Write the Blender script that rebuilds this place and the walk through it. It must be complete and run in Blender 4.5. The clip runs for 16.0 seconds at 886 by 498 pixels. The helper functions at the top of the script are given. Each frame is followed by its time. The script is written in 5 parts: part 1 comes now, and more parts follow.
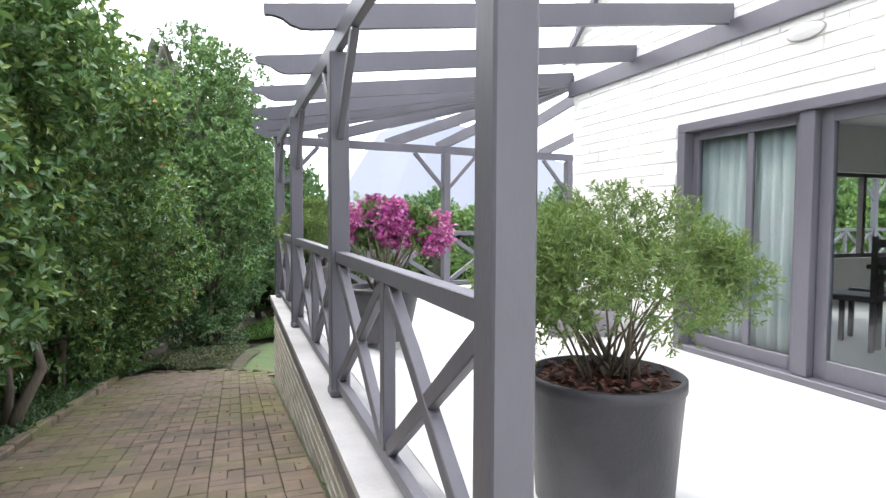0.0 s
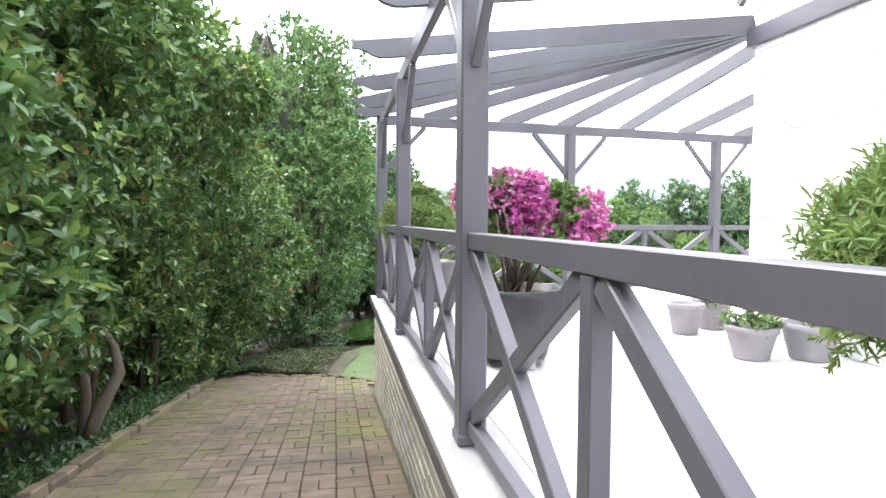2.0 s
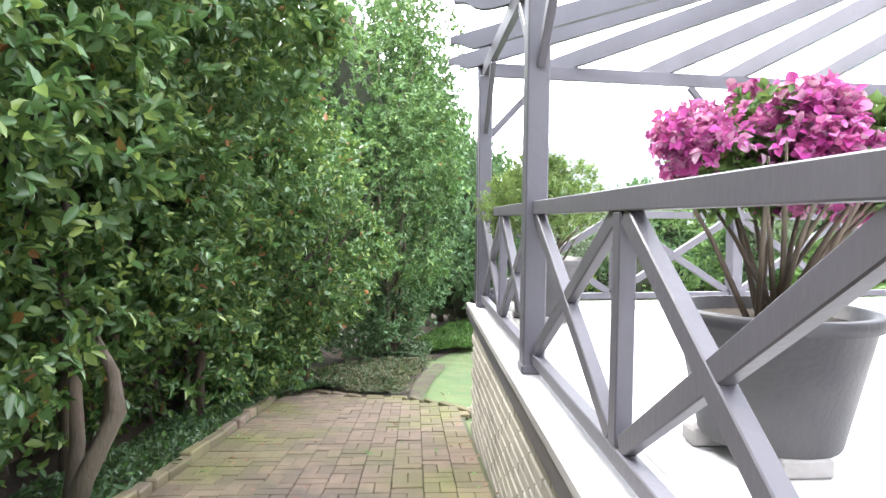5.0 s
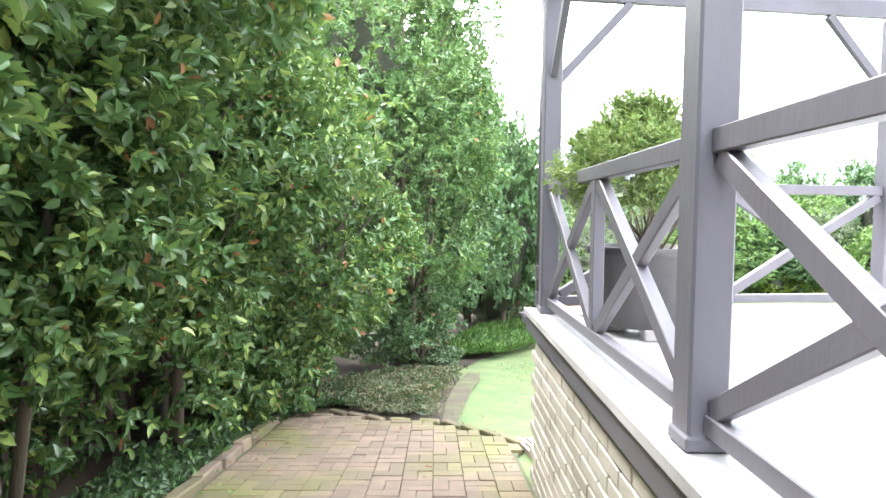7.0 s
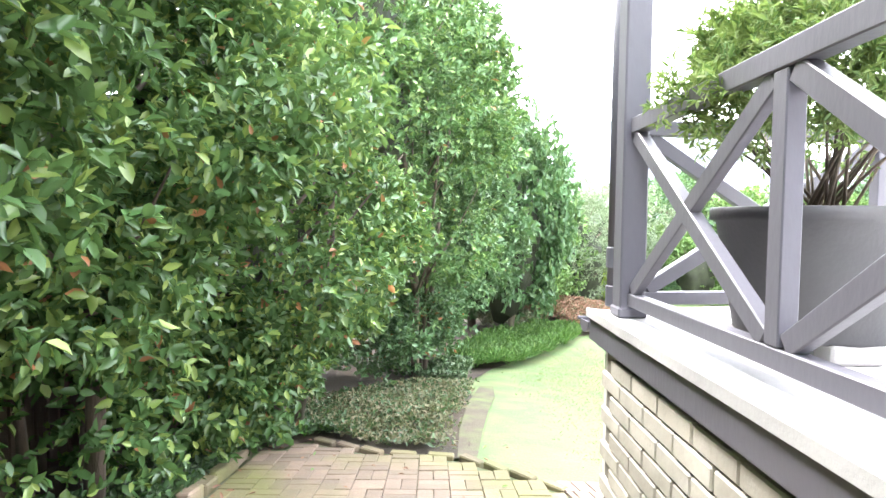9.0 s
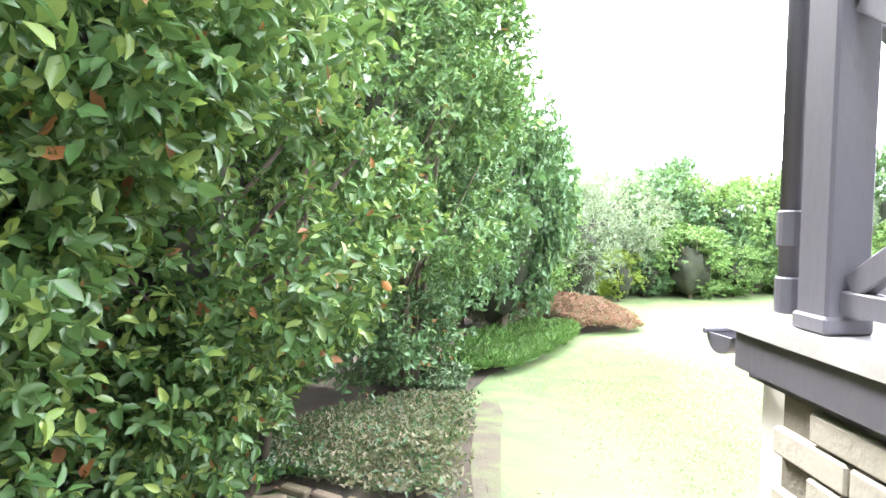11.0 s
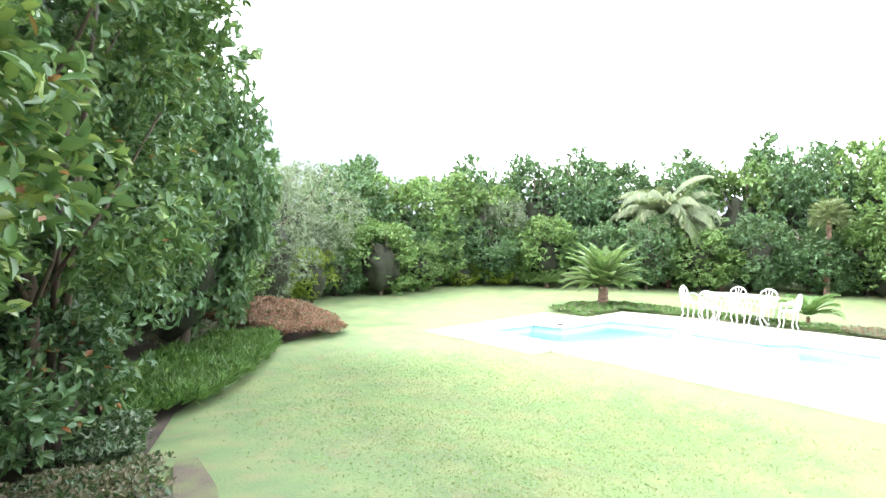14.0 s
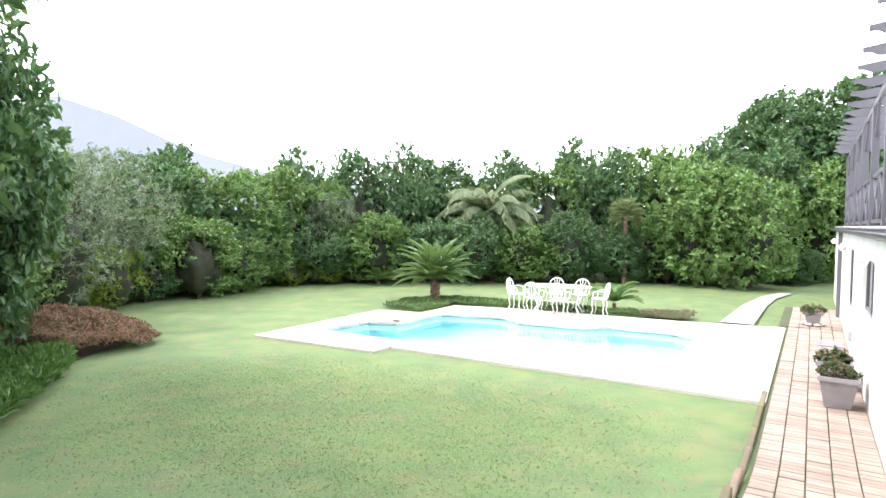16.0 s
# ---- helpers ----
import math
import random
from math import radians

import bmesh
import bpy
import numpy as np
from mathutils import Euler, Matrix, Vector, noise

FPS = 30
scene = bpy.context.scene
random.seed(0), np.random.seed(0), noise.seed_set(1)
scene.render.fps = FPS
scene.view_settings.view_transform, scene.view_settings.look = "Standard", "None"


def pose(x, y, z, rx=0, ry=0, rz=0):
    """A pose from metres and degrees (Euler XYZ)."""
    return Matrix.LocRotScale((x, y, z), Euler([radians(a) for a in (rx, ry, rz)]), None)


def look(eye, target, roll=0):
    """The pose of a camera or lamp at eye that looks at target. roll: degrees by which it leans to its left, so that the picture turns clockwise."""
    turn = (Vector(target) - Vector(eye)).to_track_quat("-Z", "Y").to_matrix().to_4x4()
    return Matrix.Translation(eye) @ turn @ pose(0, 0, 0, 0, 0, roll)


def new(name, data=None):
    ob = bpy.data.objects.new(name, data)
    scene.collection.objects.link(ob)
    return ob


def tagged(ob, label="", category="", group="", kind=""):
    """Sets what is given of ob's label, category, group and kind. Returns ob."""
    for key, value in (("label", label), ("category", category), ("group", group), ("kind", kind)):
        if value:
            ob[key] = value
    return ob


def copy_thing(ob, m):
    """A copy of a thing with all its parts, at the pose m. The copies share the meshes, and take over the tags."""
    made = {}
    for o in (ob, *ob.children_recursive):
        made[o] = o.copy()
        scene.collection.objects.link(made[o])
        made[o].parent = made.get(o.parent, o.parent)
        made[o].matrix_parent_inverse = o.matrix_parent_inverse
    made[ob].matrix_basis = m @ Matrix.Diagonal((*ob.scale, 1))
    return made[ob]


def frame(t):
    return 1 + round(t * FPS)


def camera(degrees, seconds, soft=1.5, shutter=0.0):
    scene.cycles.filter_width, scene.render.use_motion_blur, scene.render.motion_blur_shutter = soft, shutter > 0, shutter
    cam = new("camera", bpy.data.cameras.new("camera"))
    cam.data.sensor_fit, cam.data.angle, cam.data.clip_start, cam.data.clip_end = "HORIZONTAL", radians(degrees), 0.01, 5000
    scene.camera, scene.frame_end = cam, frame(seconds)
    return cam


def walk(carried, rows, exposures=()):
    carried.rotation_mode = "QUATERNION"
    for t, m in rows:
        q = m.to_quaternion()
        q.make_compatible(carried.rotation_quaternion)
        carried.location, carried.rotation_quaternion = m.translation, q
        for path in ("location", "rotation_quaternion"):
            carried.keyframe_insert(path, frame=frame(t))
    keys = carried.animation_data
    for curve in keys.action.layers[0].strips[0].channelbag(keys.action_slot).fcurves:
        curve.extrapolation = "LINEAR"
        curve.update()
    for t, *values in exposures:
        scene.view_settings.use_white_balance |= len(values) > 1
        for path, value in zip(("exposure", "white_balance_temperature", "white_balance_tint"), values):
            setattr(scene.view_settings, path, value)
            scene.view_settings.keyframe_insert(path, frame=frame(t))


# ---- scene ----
cam = camera(73.8, 16.0)
# seconds, x, y, z, yaw, pitch, roll
ROWS = [
    (0.0, 0.079, 0.282, 1.475, -19.58, -2.99, -0.22),
    (0.5, 0.082, 0.652, 1.418, -16.81, -3.03, -0.22),
    (1.0, 0.102, 0.976, 1.368, -14.12, -3.01, -0.17),
    (1.5, 0.111, 1.256, 1.337, -12.49, -2.87, -0.14),
    (2.0, 0.126, 1.524, 1.317, -10.38, -2.76, -0.30),
    (2.5, 0.136, 1.787, 1.283, -7.23, -2.84, -0.41),
    (3.0, 0.119, 2.079, 1.255, -5.20, -2.86, -0.57),
    (3.5, 0.085, 2.386, 1.228, -4.67, -2.86, -0.62),
    (4.0, 0.074, 2.729, 1.205, -4.20, -2.84, -0.56),
    (4.2, 0.077, 2.862, 1.198, -3.94, -2.84, -0.57),
    (6.5, -0.045, 4.452, 1.063, -0.84, -3.08, -0.50),
    (7.0, -0.086, 4.835, 1.016, -0.72, -3.22, -0.53),
    (7.5, -0.097, 5.179, 0.969, -0.78, -3.20, -0.66),
    (8.0, -0.118, 5.499, 0.911, -0.89, -3.06, -0.75),
    (8.5, -0.166, 5.837, 0.852, -0.90, -2.84, -0.70),
    (8.7, -0.191, 5.973, 0.826, -0.96, -2.76, -0.70),
    (10.8, -0.403, 7.303, 0.645, -2.46, -3.13, -0.52),
    (11.0, -0.416, 7.447, 0.639, -3.30, -3.11, -0.52),
    (11.5, -0.432, 7.813, 0.595, -6.57, -3.00, -0.57),
    (12.0, -0.439, 8.172, 0.546, -10.63, -2.91, -0.70),
    (12.5, -0.453, 8.506, 0.519, -17.40, -2.85, -0.90),
    (13.0, -0.430, 8.822, 0.478, -23.32, -2.68, -0.79),
    (13.5, -0.408, 9.081, 0.439, -28.47, -2.73, -0.75),
    (14.0, -0.393, 9.282, 0.413, -34.35, -2.55, -0.61),
    (14.5, -0.377, 9.446, 0.371, -41.73, -2.56, -0.51),
    (15.0, -0.346, 9.584, 0.340, -45.79, -2.53, -0.43),
    (15.5, -0.302, 9.679, 0.336, -48.84, -2.55, -0.51),
    (16.0, -0.286, 9.748, 0.330, -51.26, -2.52, -0.55),
]
EXPOSURES = [(0.0, 0.65), (1.5, 1.15), (3.0, 1.22), (4.0, 1.42), (7.0, 2.1), (8.5, 2.35), (11.0, 2.5), (12.5, 2.1), (13.5, 1.75), (14.5, 1.15), (16.0, 0.7)]
walk(cam, [(t, pose(x, y, z, 90 + pitch, roll, yaw)) for t, x, y, z, yaw, pitch, roll in ROWS], EXPOSURES)

# ---- light ----
world = bpy.data.worlds.new("world")
scene.world = world
world.use_nodes = True
wt = world.node_tree
sky = wt.nodes.new("ShaderNodeTexSky")
sky.sky_type = 'NISHITA'
sky.sun_disc = False
sky.sun_elevation, sky.sun_rotation = radians(52), radians(-60)
sky.dust_density, sky.air_density = 4.0, 1.0
haze = wt.nodes.new("ShaderNodeMix")
haze.data_type = 'RGBA'
haze.inputs[0].default_value = 0.75
haze.inputs[7].default_value = (13.7, 14.2, 15.4, 1)      # bright overcast cloud
wt.links.new(sky.outputs[0], haze.inputs[6])
wt.links.new(haze.outputs[2], wt.nodes["Background"].inputs[0])
wt.nodes["Background"].inputs[1].default_value = 0.2
sun = new("sun", bpy.data.lights.new("sun", 'SUN'))
sun.data.energy, sun.data.angle, sun.data.color = 2.0, radians(14), (1.0, 0.96, 0.9)
sun.matrix_world = look((0, 0, 10), (2.2, -3.6, 5.0))


# ---- materials ----
def material(name, base, rough=0.6, var=0.25, scale=6.0, fine=60.0, bump=0.15, dirt=None, dirt_amount=0.0, random_amount=0.0,
             metallic=0.0, spec=0.5, translucent=0.0, island=0.0, second=None, second_amount=0.0, dirt_scale=1.3, stretch=(1, 1, 1)):
    m = bpy.data.materials.new(name)
    m.use_nodes = True
    nt = m.node_tree
    n, l = nt.nodes, nt.links
    bsdf = n["Principled BSDF"]
    geo = n.new("ShaderNodeNewGeometry")
    mp = n.new("ShaderNodeMapping")
    mp.inputs["Scale"].default_value = stretch
    l.new(geo.outputs["Position"], mp.inputs["Vector"])

    def noise_tex(s, detail):
        t = n.new("ShaderNodeTexNoise")
        t.inputs["Scale"].default_value, t.inputs["Detail"].default_value = s, detail
        l.new(mp.outputs["Vector"], t.inputs["Vector"])
        return t.outputs["Fac"]

    def mix(fac, a, b, kind='MIX'):
        x = n.new("ShaderNodeMix")
        x.data_type, x.blend_type = 'RGBA', kind
        for sock, v in ((x.inputs[0], fac), (x.inputs[6], a), (x.inputs[7], b)):
            if hasattr(v, "is_output"):
                l.new(v, sock)
            else:
                sock.default_value = v if isinstance(v, (int, float)) else (*v, 1)
        return x.outputs[2]

    def ramp(fac, lo, hi, a=0.0, b=1.0):
        r = n.new("ShaderNodeMapRange")
        for k, v in zip((1, 2, 3, 4), (lo, hi, a, b)):
            r.inputs[k].default_value = v
        l.new(fac, r.inputs[0])
        return r.outputs[0]

    big, small = noise_tex(scale, 5), noise_tex(fine, 3)
    col = mix(ramp(big, 0.3, 0.7), tuple(c * (1 - var) for c in base), tuple(min(1, c * (1 + var)) for c in base))
    col = mix(ramp(small, 0.25, 0.75, 0, 0.5), col, tuple(c * (1 - var) for c in base))
    if second:
        if island:
            gi = n.new("ShaderNodeNewGeometry")
            col = mix(ramp(gi.outputs["Random Per Island"], 1 - island, 1.0, 0, second_amount), col, second)
        else:
            col = mix(ramp(noise_tex(dirt_scale * 2.3, 6), 0.5, 0.65, 0, second_amount), col, second)
    if dirt:
        col = mix(ramp(noise_tex(dirt_scale, 7), 0.45, 0.7, 0, dirt_amount), col, dirt)
    if random_amount:
        src = n.new("ShaderNodeObjectInfo").outputs["Random"]
        col = mix(ramp(src, 0, 1, 0, random_amount), col, tuple(c * 0.45 for c in base))
    if island and not second:
        gi = n.new("ShaderNodeNewGeometry")
        col = mix(ramp(gi.outputs["Random Per Island"], 0, 1, 0, island), col, tuple(c * 0.4 for c in base))
    l.new(col, bsdf.inputs["Base Color"])
    bsdf.inputs["Metallic"].default_value = metallic
    bsdf.inputs["Specular IOR Level"].default_value = spec
    l.new(ramp(big, 0.2, 0.8, rough * 0.85, min(1, rough * 1.15)), bsdf.inputs["Roughness"])
    if bump:
        b = n.new("ShaderNodeBump")
        b.inputs["Strength"].default_value, b.inputs["Distance"].default_value = bump, 0.01
        l.new(small, b.inputs["Height"])
        l.new(b.outputs[0], bsdf.inputs["Normal"])
    if translucent:
        tr = n.new("ShaderNodeBsdfTranslucent")
        l.new(mix(0.4, col, (0.28, 0.42, 0.09)), tr.inputs["Color"])
        ms = n.new("ShaderNodeMixShader")
        ms.inputs[0].default_value = translucent
        l.new(bsdf.outputs[0], ms.inputs[1])
        l.new(tr.outputs[0], ms.inputs[2])
        l.new(ms.outputs[0], n["Material Output"].inputs["Surface"])
    return m


PAINT = material("grey_violet_paint", (0.125, 0.12, 0.142), 0.42, 0.10, 3, 45, 0.12, (0.085, 0.08, 0.09), 0.35, dirt_scale=2.0, stretch=(1, 1, 0.4))
WHITE = material("white_paint", (0.80, 0.79, 0.77), 0.6, 0.05, 2, 30, 0.2, (0.5, 0.47, 0.42), 0.25)
CREAM = material("weathered_cream_paint", (0.50, 0.47, 0.41), 0.75, 0.12, 4, 40, 0.35, (0.20, 0.18, 0.14), 0.6, random_amount=0.3, dirt_scale=2.5)
MORTAR = material("mortar", (0.22, 0.20, 0.17), 0.9, 0.2, 8, 60, 0.4)
COPING = material("pale_coping", (0.46, 0.45, 0.45), 0.6, 0.12, 3, 50, 0.2, (0.2, 0.19, 0.18), 0.5)
TILE = material("pale_terrace_tile", (0.72, 0.71, 0.70), 0.5, 0.06, 2, 25, 0.1, (0.5, 0.48, 0.45), 0.3)
PAVER = material("brown_clay_paver", (0.25, 0.185, 0.135), 0.8, 0.25, 5, 50, 0.5, (0.17, 0.185, 0.045), 0.9, random_amount=0.55, second=(0.10, 0.085, 0.07), second_amount=0.7, dirt_scale=1.0)
PAVER_JOINED = material("brown_clay_paver_far", (0.25, 0.185, 0.135), 0.8, 0.25, 5, 50, 0.5, (0.17, 0.185, 0.045), 0.9, island=0.5, dirt_scale=1.0)
PINK_PAVER = material("pink_clay_paver", (0.47, 0.36, 0.30), 0.8, 0.18, 3, 40, 0.4, (0.27, 0.21, 0.17), 0.6, island=0.6)
SAND = material("joint_sand", (0.10, 0.10, 0.06), 0.95, 0.3, 8, 80, 0.5, (0.06, 0.10, 0.02), 0.8)
SOIL = material("leaf_litter_soil", (0.055, 0.042, 0.03), 0.95, 0.4, 6, 60, 0.9, (0.11, 0.08, 0.05), 0.6)
LAWN = material("lawn_turf", (0.128, 0.195, 0.075), 0.9, 0.22, 1.6, 40, 0.9, (0.23, 0.245, 0.10), 0.5, second=(0.20, 0.165, 0.09), second_amount=0.45, dirt_scale=1.7)
GRASS = material("grass_blades", (0.19, 0.285, 0.105), 0.75, 0.2, 1.4, 10, 0, (0.30, 0.26, 0.14), 0.85, translucent=0.25, dirt_scale=2.2)
STONE = material("pale_pool_coping", (0.68, 0.63, 0.57), 0.75, 0.1, 3, 40, 0.3, (0.45, 0.38, 0.33), 0.4, island=0.25)
CONCRETE = material("grey_concrete", (0.42, 0.40, 0.39), 0.85, 0.12, 3, 50, 0.3, (0.25, 0.23, 0.21), 0.4)
POOL = material("pool_plaster", (0.50, 0.83, 0.86), 0.7, 0.06, 1, 20, 0.05)
POT = material("charcoal_pot", (0.034, 0.033, 0.039), 0.5, 0.2, 5, 60, 0.15, (0.2, 0.19, 0.19), 0.4)
POT_GREY = material("grey_concrete_pot", (0.30, 0.28, 0.30), 0.75, 0.15, 5, 60, 0.25, (0.16, 0.14, 0.15), 0.4)
IRON = material("white_cast_iron", (0.82, 0.82, 0.82), 0.4, 0.04, 5, 40, 0.1)
BARK = material("brown_bark", (0.13, 0.10, 0.075), 0.9, 0.35, 6, 40, 0.9, (0.2, 0.18, 0.14), 0.5, stretch=(1, 1, 0.25))
PALM_BARK = material("palm_bark", (0.24, 0.15, 0.11), 0.9, 0.35, 6, 30, 0.9, stretch=(0.5, 0.5, 3))
DARK = material("dark_interior_wood", (0.06, 0.05, 0.05), 0.5, 0.2)
ROOM = material("room_plaster", (0.5, 0.49, 0.47), 0.8, 0.06)
CURTAIN = material("white_curtain_cloth", (0.72, 0.74, 0.74), 0.9, 0.06, 3, 40, 0.1, translucent=0.3)
FENCE = material("weathered_fence_timber", (0.15, 0.105, 0.07), 0.85, 0.3, 4, 60, 0.5, (0.07, 0.06, 0.05), 0.6, random_amount=0.4, stretch=(1, 1, 0.15))
# near-black colour that plays deep shade, for foliage cores and backing walls
SHADE_FILL = material("foliage_shade_fill", (0.03, 0.035, 0.018), 0.9, 0.4, 6, 30, 0.9)
# distance haze is mixed into this flat blue-grey
HILL = material("haze_tinted_mountain", (0.27, 0.28, 0.34), 1.0, 0.05, 0.01, 0.1, 0)


def leaf_material(name, base, rough=0.35, second=None, amount=0.0, island=0.2, tr=0.25, spec=0.5):
    return material(name, base, rough, 0.28, 0.9, 7, 0, second=second or tuple(min(1, c * 1.9) for c in base), second_amount=amount or 0.8, island=island, translucent=tr, spec=spec)


LEAF_HEDGE = leaf_material("glossy_hedge_leaf", (0.085, 0.172, 0.060), 0.25, (0.30, 0.40, 0.10), 0.9, 0.32, 0.25)
LEAF_FRESH = leaf_material("fresh_green_leaf", (0.10, 0.20, 0.07), 0.35, (0.27, 0.38, 0.11), 0.85, 0.35, 0.22)
LEAF_RED = leaf_material("old_red_leaf", (0.290, 0.116, 0.043), 0.4)
LEAF_LIGHT = leaf_material("light_green_leaf", (0.14, 0.25, 0.075), 0.45, (0.27, 0.37, 0.11), 0.8, 0.3, 0.25)
LEAF_DARK = leaf_material("dark_green_leaf", (0.08, 0.165, 0.07), 0.36, (0.17, 0.26, 0.09), 0.8, 0.25, 0.22)
LEAF_OLIVE = leaf_material("grey_olive_leaf", (0.217, 0.275, 0.174), 0.55, (0.27, 0.31, 0.22), 0.8, 0.35, 0.2)
LEAF_YELLOW = leaf_material("yellow_green_leaf", (0.217, 0.319, 0.043), 0.45, (0.35, 0.36, 0.04), 0.8, 0.35, 0.3)
LEAF_COVER = leaf_material("brownish_ground_cover_leaf", (0.15, 0.15, 0.085), 0.6, (0.27, 0.21, 0.15), 0.8, 0.45, 0.25)
LEAF_RUST = leaf_material("rust_red_shrub_leaf", (0.27, 0.13, 0.095), 0.6, (0.34, 0.2, 0.13), 0.8, 0.4, 0.2)
LEAF_STRAP = leaf_material("bright_strap_leaf", (0.07, 0.17, 0.035), 0.4, (0.16, 0.28, 0.06), 0.8, 0.3, 0.25)
LEAF_NEEDLE = leaf_material("fine_pale_green_leaf", (0.21, 0.29, 0.085), 0.6, (0.34, 0.4, 0.2), 0.8, 0.25, 0.3)
LEAF_IVY = leaf_material("dark_ivy_leaf", (0.051, 0.109, 0.043), 0.35, (0.1, 0.16, 0.06), 0.8, 0.25, 0.2)
PETAL = leaf_material("magenta_petal", (0.62, 0.06, 0.40), 0.6, (0.78, 0.22, 0.60), 0.8, 0.4, 0.35)
MULCH = leaf_material("red_bark_mulch", (0.11, 0.032, 0.025), 0.7, (0.25, 0.16, 0.12), 0.8, 0.35, 0.02)
PETAL_PALE = leaf_material("pale_pink_petal", (0.78, 0.30, 0.62), 0.6, (0.85, 0.6, 0.75), 0.8, 0.4, 0.35)
FROND = leaf_material("palm_frond_leaf", (0.13, 0.22, 0.07), 0.4, (0.28, 0.36, 0.16), 0.7, 0.4, 0.25)
FROND_GREY = leaf_material("feather_palm_leaf", (0.18, 0.23, 0.12), 0.5, (0.4, 0.38, 0.2), 0.7, 0.35, 0.25)

WATER = bpy.data.materials.new("pool_water")
WATER.use_nodes = True
wn = WATER.node_tree
wb = wn.nodes["Principled BSDF"]
wb.inputs["Base Color"].default_value = (0.9, 0.99, 1.0, 1)
wb.inputs["Transmission Weight"].default_value, wb.inputs["Roughness"].default_value, wb.inputs["IOR"].default_value = 1.0, 0.03, 1.33
wnoise, wbump = wn.nodes.new("ShaderNodeTexNoise"), wn.nodes.new("ShaderNodeBump")
wnoise.inputs["Scale"].default_value, wbump.inputs["Strength"].default_value, wbump.inputs["Distance"].default_value = 2.5, 0.12, 0.03
wn.links.new(wnoise.outputs[0], wbump.inputs["Height"])
wn.links.new(wbump.outputs[0], wb.inputs["Normal"])

GLASS = bpy.data.materials.new("window_glass")
GLASS.use_nodes = True
gn = GLASS.node_tree
gt, gg, gm, gf = (gn.nodes.new("ShaderNode" + k) for k in ("BsdfTransparent", "BsdfGlossy", "MixShader", "LayerWeight"))
gf.inputs["Blend"].default_value = 0.5
gp, ga = gn.nodes.new("ShaderNodeMath"), gn.nodes.new("ShaderNodeMath")
gp.operation, ga.operation = 'POWER', 'MULTIPLY_ADD'
gp.inputs[1].default_value, ga.inputs[1].default_value, ga.inputs[2].default_value = 4.0, 0.9, 0.045
gn.links.new(gf.outputs["Facing"], gp.inputs[0])
gn.links.new(gp.outputs[0], ga.inputs[0])
gt.inputs[0].default_value = (0.86, 0.9, 0.9, 1)
gg.inputs["Roughness"].default_value = 0.02
gn.links.new(ga.outputs[0], gm.inputs[0])
gn.links.new(gt.outputs[0], gm.inputs[1])
gn.links.new(gg.outputs[0], gm.inputs[2])
gn.links.new(gm.outputs[0], gn.nodes["Material Output"].inputs["Surface"])


# ---- mesh helpers ----
def finish(name, bm, mat, smooth=False):
    me = bpy.data.meshes.new(name)
    bm.to_mesh(me)
    bm.free()
    me.materials.append(mat)
    if smooth:
        me.polygons.foreach_set("use_smooth", [True] * len(me.polygons))
    return me


def part(name, bm, mat, parent=None, label="", smooth=False):
    """Links a bmesh (or a finished mesh) as one object under a thing."""
    ob = new(name, finish(name, bm, mat, smooth) if isinstance(bm, bmesh.types.BMesh) else bm)
    ob.parent = parent
    if label:
        ob["label"] = label
    return ob


def thing(name, label, category, at=(0, 0, 0), turn=0, group="", kind=""):
    ob = new(name)
    ob.matrix_basis = pose(*at, 0, 0, turn)
    return tagged(ob, label, category, group, kind)


def add_box(bm, lo, hi, bevel=0.0, m=None):
    v = [bm.verts.new((x, y, z)) for x in (lo[0], hi[0]) for y in (lo[1], hi[1]) for z in (lo[2], hi[2])]
    fs = [bm.faces.new([v[i] for i in q]) for q in ((0, 1, 3, 2), (4, 6, 7, 5), (0, 4, 5, 1), (2, 3, 7, 6), (0, 2, 6, 4), (1, 5, 7, 3))]
    if bevel:
        es = list({e for f in fs for e in f.edges})
        r = bmesh.ops.bevel(bm, geom=es, offset=bevel, segments=1, affect='EDGES', profile=0.5)
        v = list({w for f in r["faces"] for w in f.verts} | {w for w in v if w.is_valid})
    if m is not None:
        bmesh.ops.transform(bm, matrix=m, verts=v)
    return v


def box(lo, hi, bevel=0.0, m=None):
    bm = bmesh.new()
    add_box(bm, lo, hi, bevel, m)
    return bm


def bar(a, b, w, h, bevel=0.004, up=(0, 0, 1)):
    """A bar of section w x h from a to b, h measured towards up."""
    a, b = Vector(a), Vector(b)
    y = (b - a).normalized()
    x = y.cross(Vector(up)).normalized()
    z = x.cross(y)
    m = Matrix((x, y, z)).transposed().to_4x4()
    m.translation = a
    return box((-w / 2, 0, -h / 2), (w / 2, (b - a).length, h / 2), bevel, m)


def lathe(profile, n=28, at=(0, 0, 0)):
    bm = bmesh.new()
    rings = [[bm.verts.new((at[0] + r * math.cos(2 * math.pi * k / n), at[1] + r * math.sin(2 * math.pi * k / n), at[2] + z)) for k in range(n)] for r, z in profile]
    for r0, r1 in zip(rings, rings[1:]):
        for k in range(n):
            bm.faces.new((r0[k], r0[(k + 1) % n], r1[(k + 1) % n], r1[k]))
    bm.faces.new(rings[0][::-1])
    bm.faces.new(rings[-1])
    return bm


